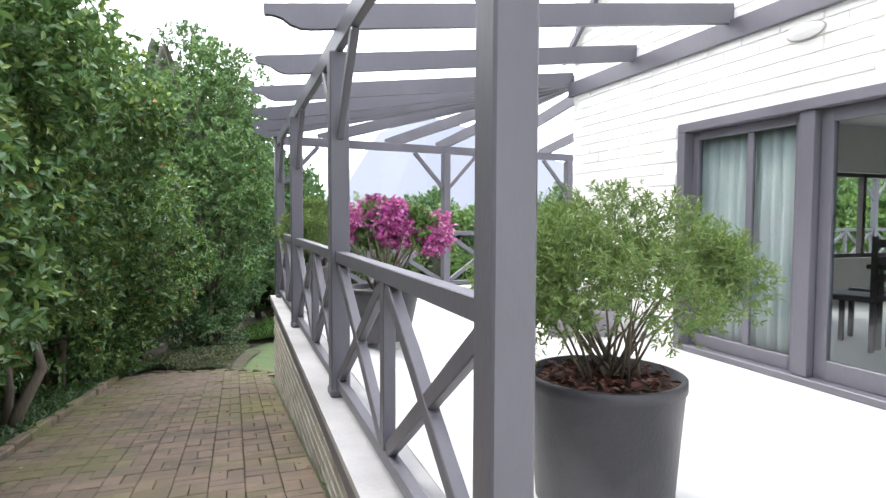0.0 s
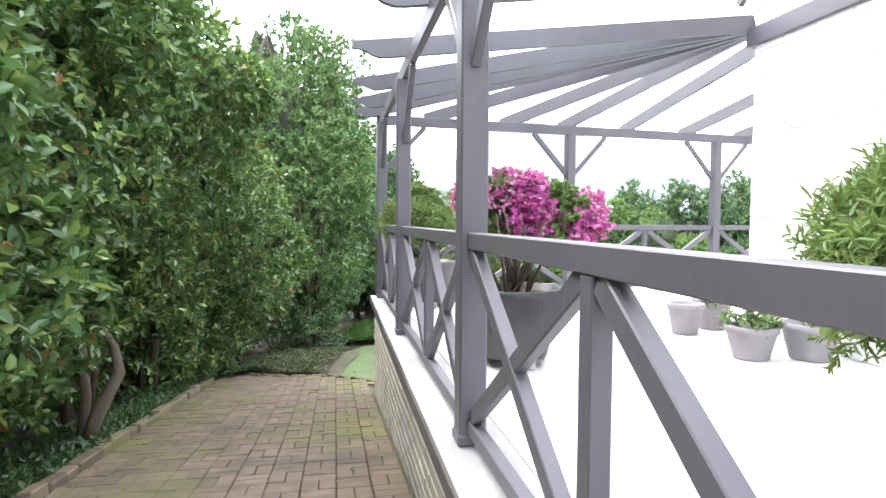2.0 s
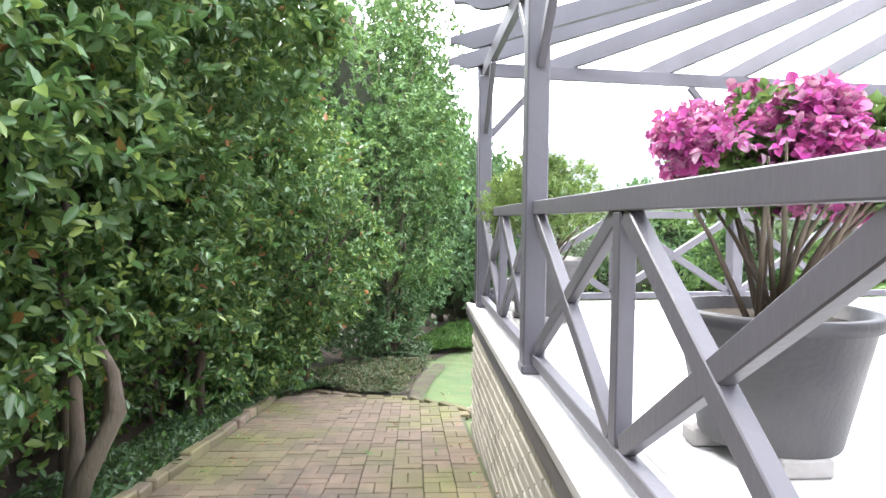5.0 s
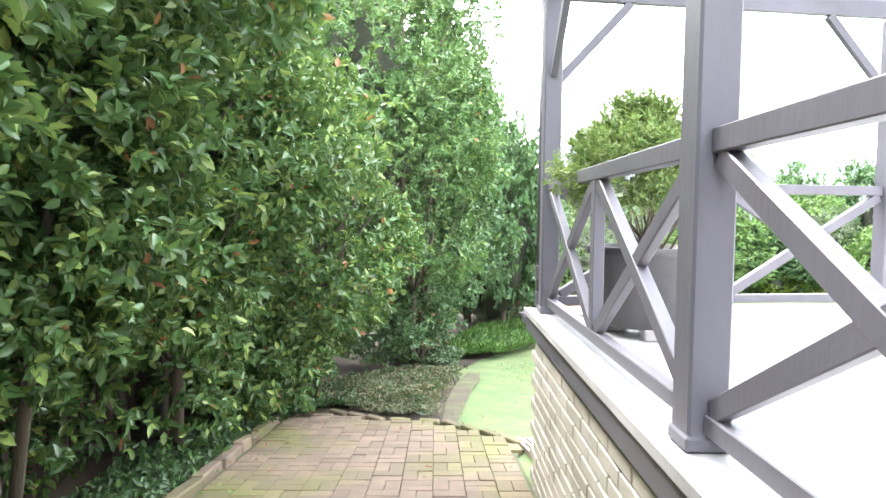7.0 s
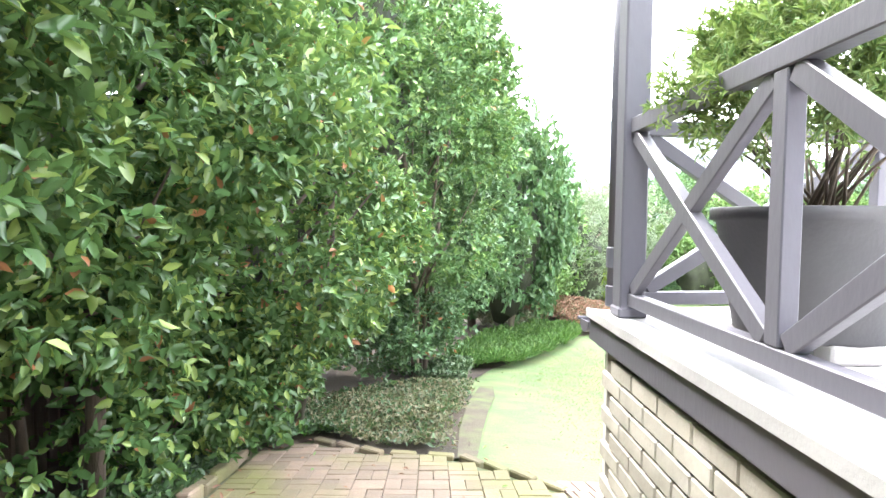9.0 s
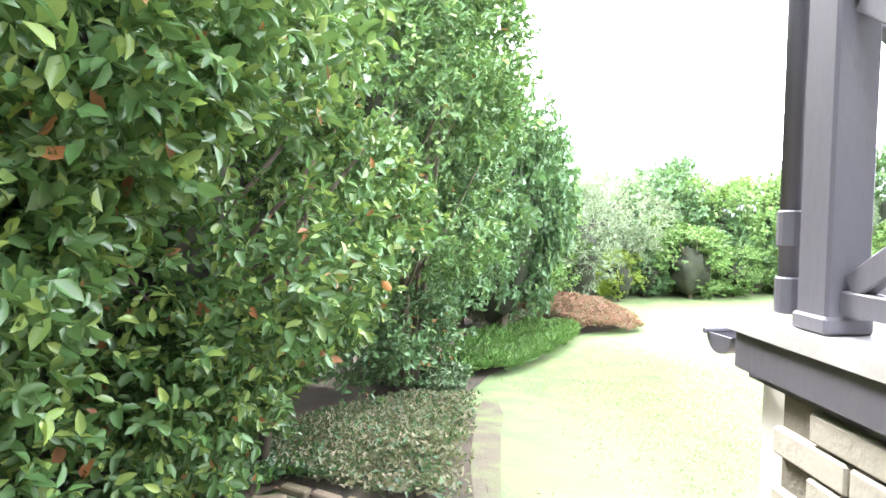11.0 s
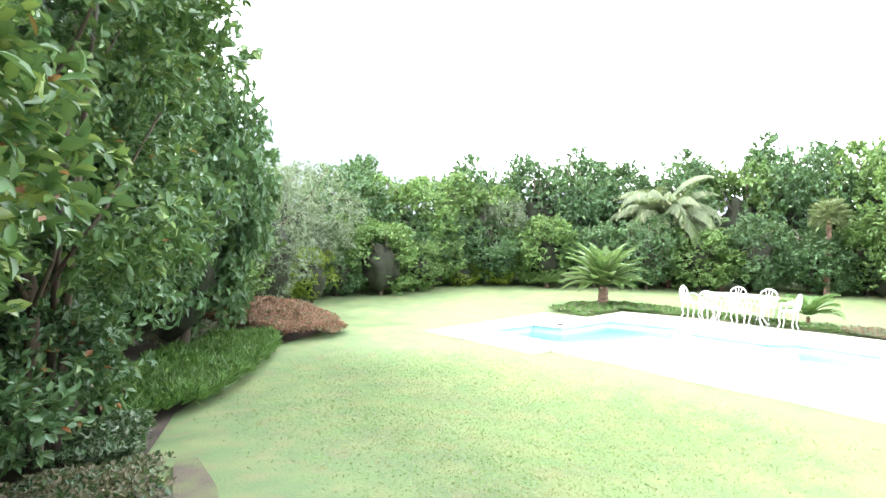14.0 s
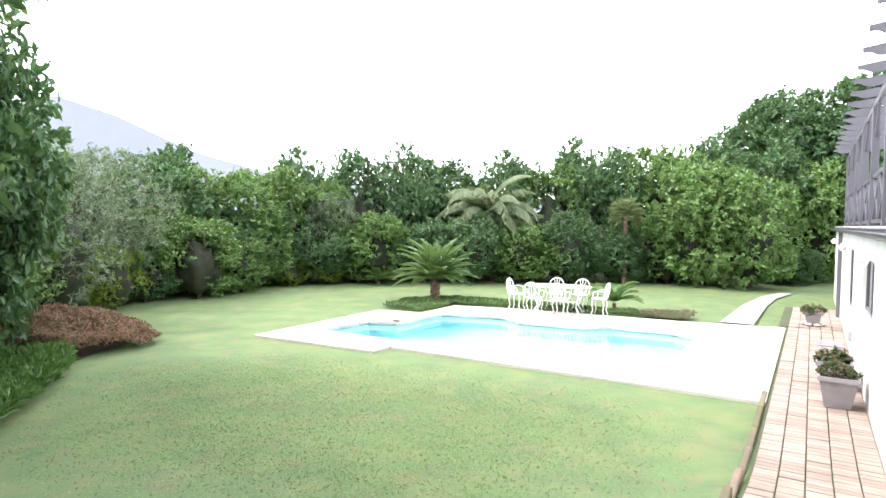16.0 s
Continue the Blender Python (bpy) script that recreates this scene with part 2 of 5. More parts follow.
def tube(bm, pts, radii, n=7):
    """Adds a tapered tube through pts."""
    rings = []
    for i, p in enumerate(pts):
        d = (Vector(pts[min(i + 1, len(pts) - 1)]) - Vector(pts[max(i - 1, 0)])).normalized()
        x = d.orthogonal().normalized()
        y = d.cross(x)
        rings.append([bm.verts.new(Vector(p) + float(radii[i]) * (x * math.cos(2 * math.pi * k / n) + y * math.sin(2 * math.pi * k / n))) for k in range(n)])
    for r0, r1 in zip(rings, rings[1:]):
        off = min(range(n), key=lambda s: sum((r0[k].co - r1[(k + s) % n].co).length for k in range(n)))
        for k in range(n):
            bm.faces.new((r0[k], r0[(k + 1) % n], r1[(k + 1 + off) % n], r1[(k + off) % n]))
    bm.faces.new(rings[0][::-1])
    bm.faces.new(rings[-1])
    return bm


def prism(outline, z0, z1):
    bm = bmesh.new()
    lo = [bm.verts.new((x, y, z0)) for x, y in outline]
    hi = [bm.verts.new((x, y, z1)) for x, y in outline]
    bm.faces.new(lo[::-1])
    bm.faces.new(hi)
    for k in range(len(lo)):
        bm.faces.new((lo[k], lo[(k + 1) % len(lo)], hi[(k + 1) % len(lo)], hi[k]))
    bmesh.ops.recalc_face_normals(bm, faces=bm.faces)
    return bm


def unit(v):
    return v / np.maximum(np.linalg.norm(v, axis=1, keepdims=True), 1e-9)


def leaves(name, base, along, face, length, width, mats, pick=None, fold=0.25, thin=False):
    """One mesh of many folded leaves: base points, directions, facing, sizes."""
    n = len(base)
    along = unit(along)
    side = unit(np.cross(along, face))
    nor = np.cross(side, along)
    L, W = length[:, None], width[:, None]
    tip = base + along * L - nor * L * 0.12
    if thin:
        vs = np.stack([base - side * W * 0.5, base + side * W * 0.5, tip], 1)
        tri = np.array([[0, 1, 2]])
        k, per = 3, 1
    else:
        up = nor * W * fold
        a, b = base + along * L * 0.30, base + along * L * 0.68 - nor * L * 0.03
        vs = np.stack([base, a + side * W * 0.5 + up, b + side * W * 0.42 + up, tip, b - side * W * 0.42 + up, a - side * W * 0.5 + up], 1)
        tri = np.array([[0, 1, 2, 3], [0, 3, 4, 5]])
        k, per = 6, 2
    faces = (tri[None] + (np.arange(n) * k)[:, None, None]).reshape(-1)
    nf, corner = n * per, tri.shape[1]
    me = bpy.data.meshes.new(name)
    me.vertices.add(n * k)
    me.vertices.foreach_set("co", vs.reshape(-1).astype(np.float32))
    me.loops.add(len(faces))
    me.loops.foreach_set("vertex_index", faces.astype(np.int32))
    me.polygons.add(nf)
    me.polygons.foreach_set("loop_start", (np.arange(nf) * corner).astype(np.int32))
    for m in mats:
        me.materials.append(m)
    if pick is not None:
        me.polygons.foreach_set("material_index", np.repeat(pick, per).astype(np.int32))
    me.update(calc_edges=True)
    return me


def crown(name, rng, centre, radii, lobes, clumps, per, leaf, mats, odd=0.0, lobe_size=0.42, upright=0.35, depth=(0.0, 0.55), flat_bottom=-0.75, slim=0.42, thin=False, spread=0.16, toward=None):
    """Foliage of a shrub or tree: lobes on an ellipsoid, twigs on the lobes, leaves on the twigs."""
    centre, radii = np.array(centre, float), np.array(radii, float)
    d = unit(rng.normal(size=(lobes * 3, 3)))
    d = d[d[:, 2] > flat_bottom][:lobes]
    lc = centre + d * radii * rng.uniform(0.50, 0.78, (len(d), 1))
    lr = radii.mean() * lobe_size * rng.uniform(0.6, 1.25, len(d))
    i = rng.integers(0, len(d), clumps)
    u = unit(rng.normal(size=(clumps, 3)) + 0.9 * d[i])
    if toward is not None:
        ok = (u @ np.array(toward) > -0.25) | (d[i] @ np.array(toward) > 0.2)
        i, u = i[ok], u[ok]
        clumps = len(i)
    shell = 1 - depth[1] * rng.random(clumps) ** 2.2 - depth[0]
    stray = rng.random(clumps) < 0.05
    shell[stray] += rng.uniform(0.08, 0.3, stray.sum())
    c = lc[i] + u * (lr[i] * shell)[:, None] * np.array([1, 1, 0.9])
    k = np.repeat(np.arange(clumps), per)
    axis = unit(u + rng.normal(size=u.shape) * 0.45 + np.array([0, 0, upright]))
    out = unit(axis[k] * 0.75 + unit(rng.normal(size=(len(k), 3))) * 0.9)
    along_twig = rng.random(len(k))[:, None] * spread
    base = c[k] + axis[k] * along_twig
    face = unit(u[k] * 0.6 + np.array([0, 0, 0.7]) + rng.normal(size=out.shape) * 0.45)
    ln = leaf * rng.uniform(0.6, 1.25, len(k))
    pick = (rng.random(len(k)) < odd).astype(int) if odd else None
    return leaves(name, base, out, face, ln, ln * slim * rng.uniform(0.8, 1.2, len(k)), mats, pick, thin=thin)


def limbs(rng, root, top, spread, count, r, lean=(0, 0)):
    """A tapered trunk with limbs."""
    bm = bmesh.new()
    root, top = Vector(root), Vector(top)
    mid = [root.lerp(top, s) + Vector((rng.normal() * 0.05 * spread, rng.normal() * 0.05 * spread, 0)) * (s > 0) for s in (0, 0.25, 0.5, 0.75, 1)]
    tube(bm, mid, [r * 1.25, r, r * 0.8, r * 0.6, r * 0.3])
    for k in range(count):
        s = rng.uniform(0.2, 0.85)
        a = rng.uniform(0, 2 * math.pi)
        p = root.lerp(top, s)
        q = p + Vector((math.cos(a) * spread * rng.uniform(0.5, 0.95), math.sin(a) * spread * rng.uniform(0.5, 0.95), (top.z - root.z) * rng.uniform(0.15, 0.4)))
        h = p.lerp(q, 0.5) + Vector((0, 0, -0.08 * spread))
        tube(bm, [p, h, q], [r * 0.5, r * 0.32, r * 0.1], 5)
    return bm


# ---- ground ----
def smooth(v):
    v = min(max(v, 0.0), 1.0)
    return v * v * (3 - 2 * v)


POOL_Z = -2.1
# the pool front of the house lies askew to the side path
FRONT = Matrix.Translation((-0.278, 9.781, 0)) @ Matrix.Rotation(radians(6.68), 4, 'Z') @ Matrix.Translation((0.006, -9.882, 0))


def fr(x, y):
    p = FRONT @ Vector((x, y, 0))
    return (p.x, p.y)


def front(ob):
    """Sets a thing that is laid out square to the pool front in its true place."""
    ob.matrix_basis = FRONT @ ob.matrix_basis
    return ob


def garden_z(x, y):
    """Height of the ground: the side path falls beside the terrace, then the lawn falls to the pool."""
    if x < 0.6 and y < 11.2:
        return 0.32 - 0.135 * y
    dx = max(0.0, x - 0.6 if y < 11.2 else x)
    dy = max(0.0, y - 11.2)
    d = math.hypot(dx, dy * 0.75)
    start = 0.32 - 0.135 * min(y, 11.2)
    return POOL_Z + (start - POOL_Z) * (1 - smooth(0.06 + 0.94 * d / 6.2) if d > 0 else 1) if d < 6.2 else POOL_Z


def axis_steps(spans):
    out = []
    for a, b, s in spans:
        out += list(np.arange(a, b, s))
    return out + [spans[-1][1]]


POOL_OUT = [fr(*p) for p in [(8.4, 19.85), (8.6, 16.75), (9.1, 16.75), (9.1, 10.32), (16.15, 10.32), (15.7, 12.5), (15.3, 16.7), (14.8, 18.7), (13.1, 18.7), (12.8, 19.95)]]
POOL_IN = [fr(*p) for p in [(9.6, 19.2), (9.6, 17.1), (9.55, 14.0), (10.3, 11.8), (13.55, 11.9), (13.9, 12.4), (13.9, 13.8), (13.4, 14.3), (13.25, 15.9), (13.7, 16.6), (13.3, 18.2), (11.4, 18.25), (11.2, 19.0)]]


def inside(x, y, poly):
    hit = False
    for (x0, y0), (x1, y1) in zip(poly, poly[1:] + poly[:1]):
        if (y0 > y) != (y1 > y) and x < (x1 - x0) * (y - y0) / (y1 - y0) + x0:
            hit = not hit
    return hit


def ground_sheet():
    xs = axis_steps([(-1500, -100, 350), (-100, -12, 22), (-12, -2, 1), (-2, 4, 0.3), (4, 6, 0.5), (6, 16.4, 0.4), (16.4, 40, 2.36), (40, 100, 20), (100, 1500, 350)])
    ys = axis_steps([(-1500, -100, 350), (-100, -8, 23), (-8, 8, 1), (8, 14, 0.3), (14, 22, 0.4), (22, 40, 2), (40, 100, 20), (100, 1500, 350)])
    bm = bmesh.new()
    g = [[bm.verts.new((x, y, garden_z(x, y) - 0.03 + (0.035 * noise.noise((x * 0.7, y * 0.7, 0)) if not (x < 0.7 and y < 11.5) and abs(x) < 40 and abs(y) < 60 and not inside(x, y, POOL_OUT) and y > 10.4 else 0))) for y in ys] for x in xs]
    for i in range(len(xs) - 1):
        for j in range(len(ys) - 1):
            q = [(xs[i + a], ys[j + b]) for a, b in ((0, 0), (1, 0), (1, 1), (0, 1))]
            if all(5.5 < x < 17 and inside(x, y, POOL_OUT) for x, y in q):
                continue
            bm.faces.new((g[i][j], g[i + 1][j], g[i + 1][j + 1], g[i][j + 1]))
    return bm


ground = tagged(part("ground", ground_sheet(), LAWN, smooth=True), "mown green lawn with dry patches sloping to the pool", "lawn", kind="structure")


def patch(name, outline, mat, label, category, lift=0.02, step=0.25):
    """A sheet that follows the ground inside an outline."""
    bm = bmesh.new()
    xs = [p[0] for p in outline]
    ys = [p[1] for p in outline]
    vs = [bm.verts.new((x, y, 0)) for x, y in outline]
    bm.faces.new(vs)
    for k in (0, 1):
        lo, hi = (min(xs), max(xs)) if k == 0 else (min(ys), max(ys))
        for c in np.arange(lo + step, hi, step):
            co, no = ((c, 0, 0), (1, 0, 0)) if k == 0 else ((0, c, 0), (0, 1, 0))
            bmesh.ops.bisect_plane(bm, geom=bm.verts[:] + bm.edges[:] + bm.faces[:], plane_co=co, plane_no=no)
    for v in bm.verts:
        v.co.z = garden_z(v.co.x, v.co.y) + lift
    bmesh.ops.recalc_face_normals(bm, faces=bm.faces)
    if bm.faces and sum(f.normal.z for f in bm.faces) < 0:
        bmesh.ops.reverse_faces(bm, faces=bm.faces)
    return tagged(part(name, bm, mat, smooth=True), label, category, kind="structure")


PATH_EDGE = [(-1.62, -4.0), (0.57, -4.0), (0.62, 9.7), (0.74, 10.0), (0.0, 10.8), (-0.6, 10.9), (-1.27, 11.35), (-1.70, 10.8)]
pavement = patch("pavement", PATH_EDGE, SAND, "brown clay brick path, mossy, in basket weave", "brick path", 0.0, 0.5)
soil = patch("soil_bed", [(-7.5, -5), (-1.66, -5), (-1.74, 11.0), (-1.27, 11.42), (-0.55, 10.98), (0.1, 10.85), (0.15, 11.7), fr(0.95, 13.0), fr(1.1, 14.6), fr(2.0, 16.8), fr(4.3, 20.2), fr(6.5, 21.2), fr(7.5, 26), (-7.5, 26)], SOIL, "dark soil with leaf litter under the hedge", "soil bed", 0.005, 0.5)
trail = patch("worn_earth", [(0.0, 10.9), (0.15, 10.8), (0.26, 11.6), (0.42, 12.6), (0.58, 13.4), (0.66, 14.4), (0.48, 14.4), (0.22, 13.0), (0.05, 11.7)], material("bare_earth", (0.115, 0.095, 0.065), 0.95, 0.25, 4, 50, 0.7, (0.14, 0.19, 0.06), 0.85, dirt_scale=3.0), "bare worn earth along the bed", "bare earth", 0.012, 0.3)

# ---- terrace and house ----
T_Z = 0.33          # terrace floor
EDGE_X = 0.545       # outer edge of the coping
FACADE_Y = 9.17
tm = prism([(0.88, -6.0), (24.0, -6.0), fr(24.0, 8.72), fr(1.05, 8.72)], T_Z - 0.18, T_Z - 0.004)
terrace = tagged(part("floor", tm, TILE), "pale tiled terrace floor", "terrace", kind="structure")
ledge = thing("terrace_edge", "pale coping on a grey fascia round the terrace", "coping", kind="structure")
part("coping", prism([(EDGE_X, 1.45), (0.88, 1.45), (0.88, 8.98), fr(0.78, 9.22)], T_Z - 0.03, T_Z + 0.012), COPING, ledge)
part("fascia", prism([(EDGE_X + 0.012, 1.47), (0.64, 1.47), (0.64, 9.0), fr(0.795, 9.205)], T_Z - 0.145, T_Z - 0.034), PAINT, ledge, "grey painted fascia board")
part("nosing", prism([(EDGE_X + 0.045, 1.47), (0.64, 1.47), (0.64, 9.0), fr(0.83, 9.185)], T_Z - 0.175, T_Z - 0.149), PAINT, ledge)
ledge2 = front(thing("terrace_edge", "pale coping on a grey fascia along the pool front", "coping", kind="structure"))
part("coping", box((1.08, 8.72, T_Z - 0.03), (24.0, 9.22, T_Z + 0.012), 0.012), COPING, ledge2)
part("fascia", box((0.86, 8.97, T_Z - 0.145), (24.0, 9.205, T_Z - 0.034), 0.004), PAINT, ledge2, "grey painted fascia board")
wall_terrace = tagged(part("wall_terrace", box((0.64, -5.0, -1.6), (0.86, 9.02, T_Z - 0.18), 0), MORTAR), "weathered cream painted brick retaining wall", "wall", kind="structure")


def pierced(name, label, axis_y, x0, x1, z0, z1, holes, mat, thick=0.22):
    """A wall along x with openings (x from, x to, z from, z to)."""
    t = thing(name, label, "wall", kind="structure")
    x = x0
    for a, b, lo, hi in holes:
        part("masonry", box((x, axis_y - thick, z0), (a, axis_y, z1)), mat, t)
        part("masonry", box((a, axis_y - thick, z0), (b, axis_y, lo)), mat, t)
        part("masonry", box((a, axis_y - thick, hi), (b, axis_y, z1)), mat, t)
        x = b
    part("masonry", box((x, axis_y - thick, z0), (x1, axis_y, z1)), mat, t)
    return t


HOLES = [(4.2, 5.6, -0.95, -0.12), (9.2, 11.2, -0.95, -0.12), (13.6, 15.5, -1.35, -0.1), (20.2, 22.2, -1.35, -0.1)]
front(pierced("wall_facade", "white plastered lower storey wall below the terrace", FACADE_Y, 0.87, 24.0, -2.5, T_Z - 0.15, HOLES, WHITE))
def gutter():
    t = thing("gutter", "grey half-round rain gutter below the terrace edge", "gutter")
    bm = bmesh.new()
    n = 12
    for r, flip in ((0.062, False), (0.056, True)):
        for k in range(n):
            a0, a1 = math.pi + math.pi * k / n, math.pi + math.pi * (k + 1) / n
            q = [bm.verts.new((x, 9.295 + r * math.cos(a), 0.265 + r * math.sin(a))) for x, a in ((0.80, a0), (24.1, a0), (24.1, a1), (0.80, a1))]
            bm.faces.new(q[::-1] if flip else q)
    part("trough", bm, PAINT, t, smooth=True)
    bm = bmesh.new()
    f = [bm.verts.new((0.80, 9.295 + 0.062 * math.cos(math.pi + math.pi * k / n), 0.265 + 0.062 * math.sin(math.pi + math.pi * k / n))) for k in range(n + 1)]
    b = [bm.verts.new((0.806, v.co.y, v.co.z)) for v in f]
    bm.faces.new(f)
    bm.faces.new(b[::-1])
    for k in range(n + 1):
        bm.faces.new((f[k], b[k], b[(k + 1) % (n + 1)], f[(k + 1) % (n + 1)]))
    part("end_cap", bm, PAINT, t)
    bm = bmesh.new()
    tube(bm, [(0.79, 9.357, 0.268), (24.1, 9.357, 0.268)], [0.01, 0.01], 8)
    part("bead", bm, PAINT, t)
    return t


front(gutter())


def post(x, y, z0, z1, w=0.12):
    t = thing("pergola_post", "square grey painted timber pergola post", "post", (x, y, z0), group="pergola posts")
    part("shaft", box((-w / 2, -w / 2, 0), (w / 2, w / 2, z1 - z0), 0.008), PAINT, t)
    part("foot_collar", box((-w / 2 - 0.008, -w / 2 - 0.008, 0.002), (w / 2 + 0.008, w / 2 + 0.008, 0.05), 0.008), PAINT, t)
    return t


POST_Z = T_Z + 0.012
side_posts = [1.60, 4.025, 6.54, 8.945]
front_posts = [3.50, 5.95, 8.35, 10.75, 13.15, 15.55, 17.95, 20.35, 22.75]
FY = 8.94
for y in side_posts:
    post(0.70 if 6 < y < 7 else 0.71, y, POST_Z, 2.50)
for x in front_posts:
    front(post(x, FY, POST_Z, 2.50))


def balustrade(a, b, shift=0.0, label="grey painted timber railing with crossed braces"):
    """One bay of railing between two posts: top rail, bottom rail, mid post, four crossed braces."""
    a, b = Vector((*a, 0)), Vector((*b, 0))
    d = (b - a).normalized()
    t = thing("balustrade", label, "railing", group="railing bays")
    s, e, m = a + d * 0.061, b - d * 0.061, (a + b) / 2 + d * shift
    at = lambda p, z: (p.x, p.y, z)
    lo, hi = T_Z + 0.10, 1.232
    part("top_rail", bar(at(s, hi), at(e, hi), 0.062, 0.07), PAINT, t)
    part("bottom_rail", bar(at(s, lo), at(e, lo), 0.055, 0.06), PAINT, t)
    part("mid_post", bar(at(m, lo + 0.032), at(m, hi - 0.037), 0.056, 0.066, up=d), PAINT, t)
    inset = d * 0.045
    out = d.cross(Vector((0, 0, 1)))
    for p, q in ((s, m - inset * 0.6), (m + inset * 0.6, e)):
        for z0, z1, k in ((lo + 0.04, hi - 0.045, 1), (hi - 0.045, lo + 0.04, -1)):
            o = out * (0.0005 * k)
            part("brace", bar(at(p + d * 0.02 + o, z0), at(q - d * 0.02 + o, z1), 0.045 + 0.004 * k, 0.066, up=(0, 0, 1)), PAINT, t)
    return t


for y0, y1, shift in zip(side_posts, side_posts[1:], (-0.04, -0.09, -0.02)):
    balustrade((0.71, y0), (0.71, y1), shift)
xs = [0.88] + front_posts
for x0, x1 in zip(xs, xs[1:]):
    front(balustrade((x0, FY), (x1, FY)))

BEAM_Z = 2.50
beam = tagged(part("pergola_beam", bar((0.71, -4.0, BEAM_Z + 0.065), (0.71, 9.05, BEAM_Z + 0.065), 0.05, 0.13), PAINT), "grey painted timber edge beam on the pergola posts", "beam")
beam2 = front(tagged(part("pergola_beam", bar((0.91, FY, BEAM_Z + 0.062), (23.6, FY, BEAM_Z + 0.062), 0.05, 0.124), PAINT), "grey painted timber edge beam on the pergola posts", "beam"))


def brace(p, foot_z, dx, dy):
    a = (p[0], p[1], foot_z)
    b = (p[0] + dx, p[1] + dy, BEAM_Z - 0.002)
    return tagged(part("knee_brace", bar(a, b, 0.045, 0.06), PAINT), "diagonal grey timber knee brace under the beam", "brace", group="knee braces")


for y in side_posts:
    if y > 2:
        brace((0.71, y - 0.05), 1.98, 0, -0.5)
    if y < 8:
        brace((0.71, y + 0.05), 1.98, 0, 0.5)
for x in [0.88] + front_posts:
    if x > 1:
        front(brace((x - 0.05, FY), 1.96, -0.5, 0))
    front(brace((x + 0.05, FY), 1.96, 0.5, 0))


def rafter(house, edge, over=0.45):
    """A rafter from the house to beyond the beam, with a curved tip."""
    h, e = Vector(house), Vector(edge)
    d = e - h
    L = d.length
    y = d.normalized()
    x = y.cross(Vector((0, 0, 1))).normalized()
    z = x.cross(y)
    m = Matrix((x, y, z)).transposed().to_4x4()
    m.translation = h
    L += over
    prof = [(0, 0), (0, -0.15), (L - 0.26, -0.15), (L - 0.2, -0.145), (L - 0.14, -0.12), (L - 0.10, -0.085), (L - 0.05, -0.065), (L, -0.06), (L, 0)]
    bm = bmesh.new()
    a = [bm.verts.new((-0.024, p, q)) for p, q in prof]
    b = [bm.verts.new((0.024, p, q)) for p, q in prof]
    bm.faces.new(a[::-1])
    bm.faces.new(b)
    for k in range(len(a)):
        bm.faces.new((a[k], a[(k + 1) % len(a)], b[(k + 1) % len(a)], b[k]))
    bmesh.ops.transform(bm, matrix=m, verts=bm.verts)
    bmesh.ops.recalc_face_normals(bm, faces=bm.faces)
    return tagged(part("rafter", bm, PAINT), "grey painted pergola rafter with a scrolled end", "rafter", group="pergola rafters")


HOUSE_X, HOUSE_Y = 3.80, 6.25
RZ = BEAM_Z + 0.13 + 0.15
for y in (-3.3, -2.1, -0.9, 0.35, 1.55, 2.75, 3.97, 5.15, 6.3):
    rafter((HOUSE_X, y, 3.16), (0.71, y, RZ))
for y in (7.45, 8.35, 9.0):
    rafter((HOUSE_X - 0.02, 6.32 + 0.04 * (y - 7), 3.16), (0.71, y, RZ), 0.42)
for k, x in enumerate((1.55, 2.55, 3.36)):
    rafter((HOUSE_X + 0.01 + 0.03 * k, 6.38, 3.155), (*fr(x + 0.2, FY), RZ), 0.42)
for k in range(18):
    x = 4.3 + 1.05 * k
    rafter((x - 0.1, HOUSE_Y + 0.08, 3.155), (*fr(x + 0.2, FY), RZ), 0.42)
ledger = tagged(part("ledger", box((HOUSE_X - 0.05, -4.0, 2.87), (HOUSE_X - 0.002, HOUSE_Y + 0.06, 3.03), 0.005), PAINT), "grey timber ledger along the white house wall", "ledger", kind="structure")
ledger2 = tagged(part("ledger", box((HOUSE_X, HOUSE_Y + 0.002, 2.87), (23.0, HOUSE_Y + 0.06, 3.03), 0.005), PAINT), "grey timber ledger along the white house wall", "ledger", kind="structure")
DOOR = (0.4, 4.50, 2.30)        # from y, to y, head height
hw = thing("wall_west", "white painted brick house wall", "wall", kind="structure")
part("masonry", box((HOUSE_X, DOOR[1], T_Z - 0.15), (HOUSE_X + 0.24, HOUSE_Y, 4.2), 0), WHITE, hw)
part("masonry", box((HOUSE_X, DOOR[0], DOOR[2]), (HOUSE_X + 0.24, DOOR[1], 4.2), 0), WHITE, hw)
part("masonry", box((HOUSE_X, -6, T_Z - 0.15), (HOUSE_X + 0.24, DOOR[0], 4.2), 0), WHITE, hw)
NORTH = [(6.0, 9.6, 0.95, 2.12)]
pierced("wall_north", "white painted brick house wall", HOUSE_Y, HOUSE_X + 0.244, 23.5, T_Z - 0.15, 4.2, NORTH, WHITE)
tagged(part("wall_room", box((10.0, -6, T_Z - 0.1), (10.2, HOUSE_Y - 0.24, 2.9)), ROOM), "plain pale room wall", "wall", kind="structure")
tagged(part("wall_back", box((HOUSE_X + 0.25, -6.2, T_Z - 0.1), (10.0, -6.0, 4.2)), ROOM), "plain pale back wall", "wall", kind="structure")
roof = tagged(part("roof", prism([(HOUSE_X - 0.25, -6.2), (23.8, -6.2), (23.8, HOUSE_Y + 0.3), (HOUSE_X - 0.25, HOUSE_Y + 0.3)], 4.22, 4.4), CONCRETE), "flat grey roof slab", "roof", kind="structure")
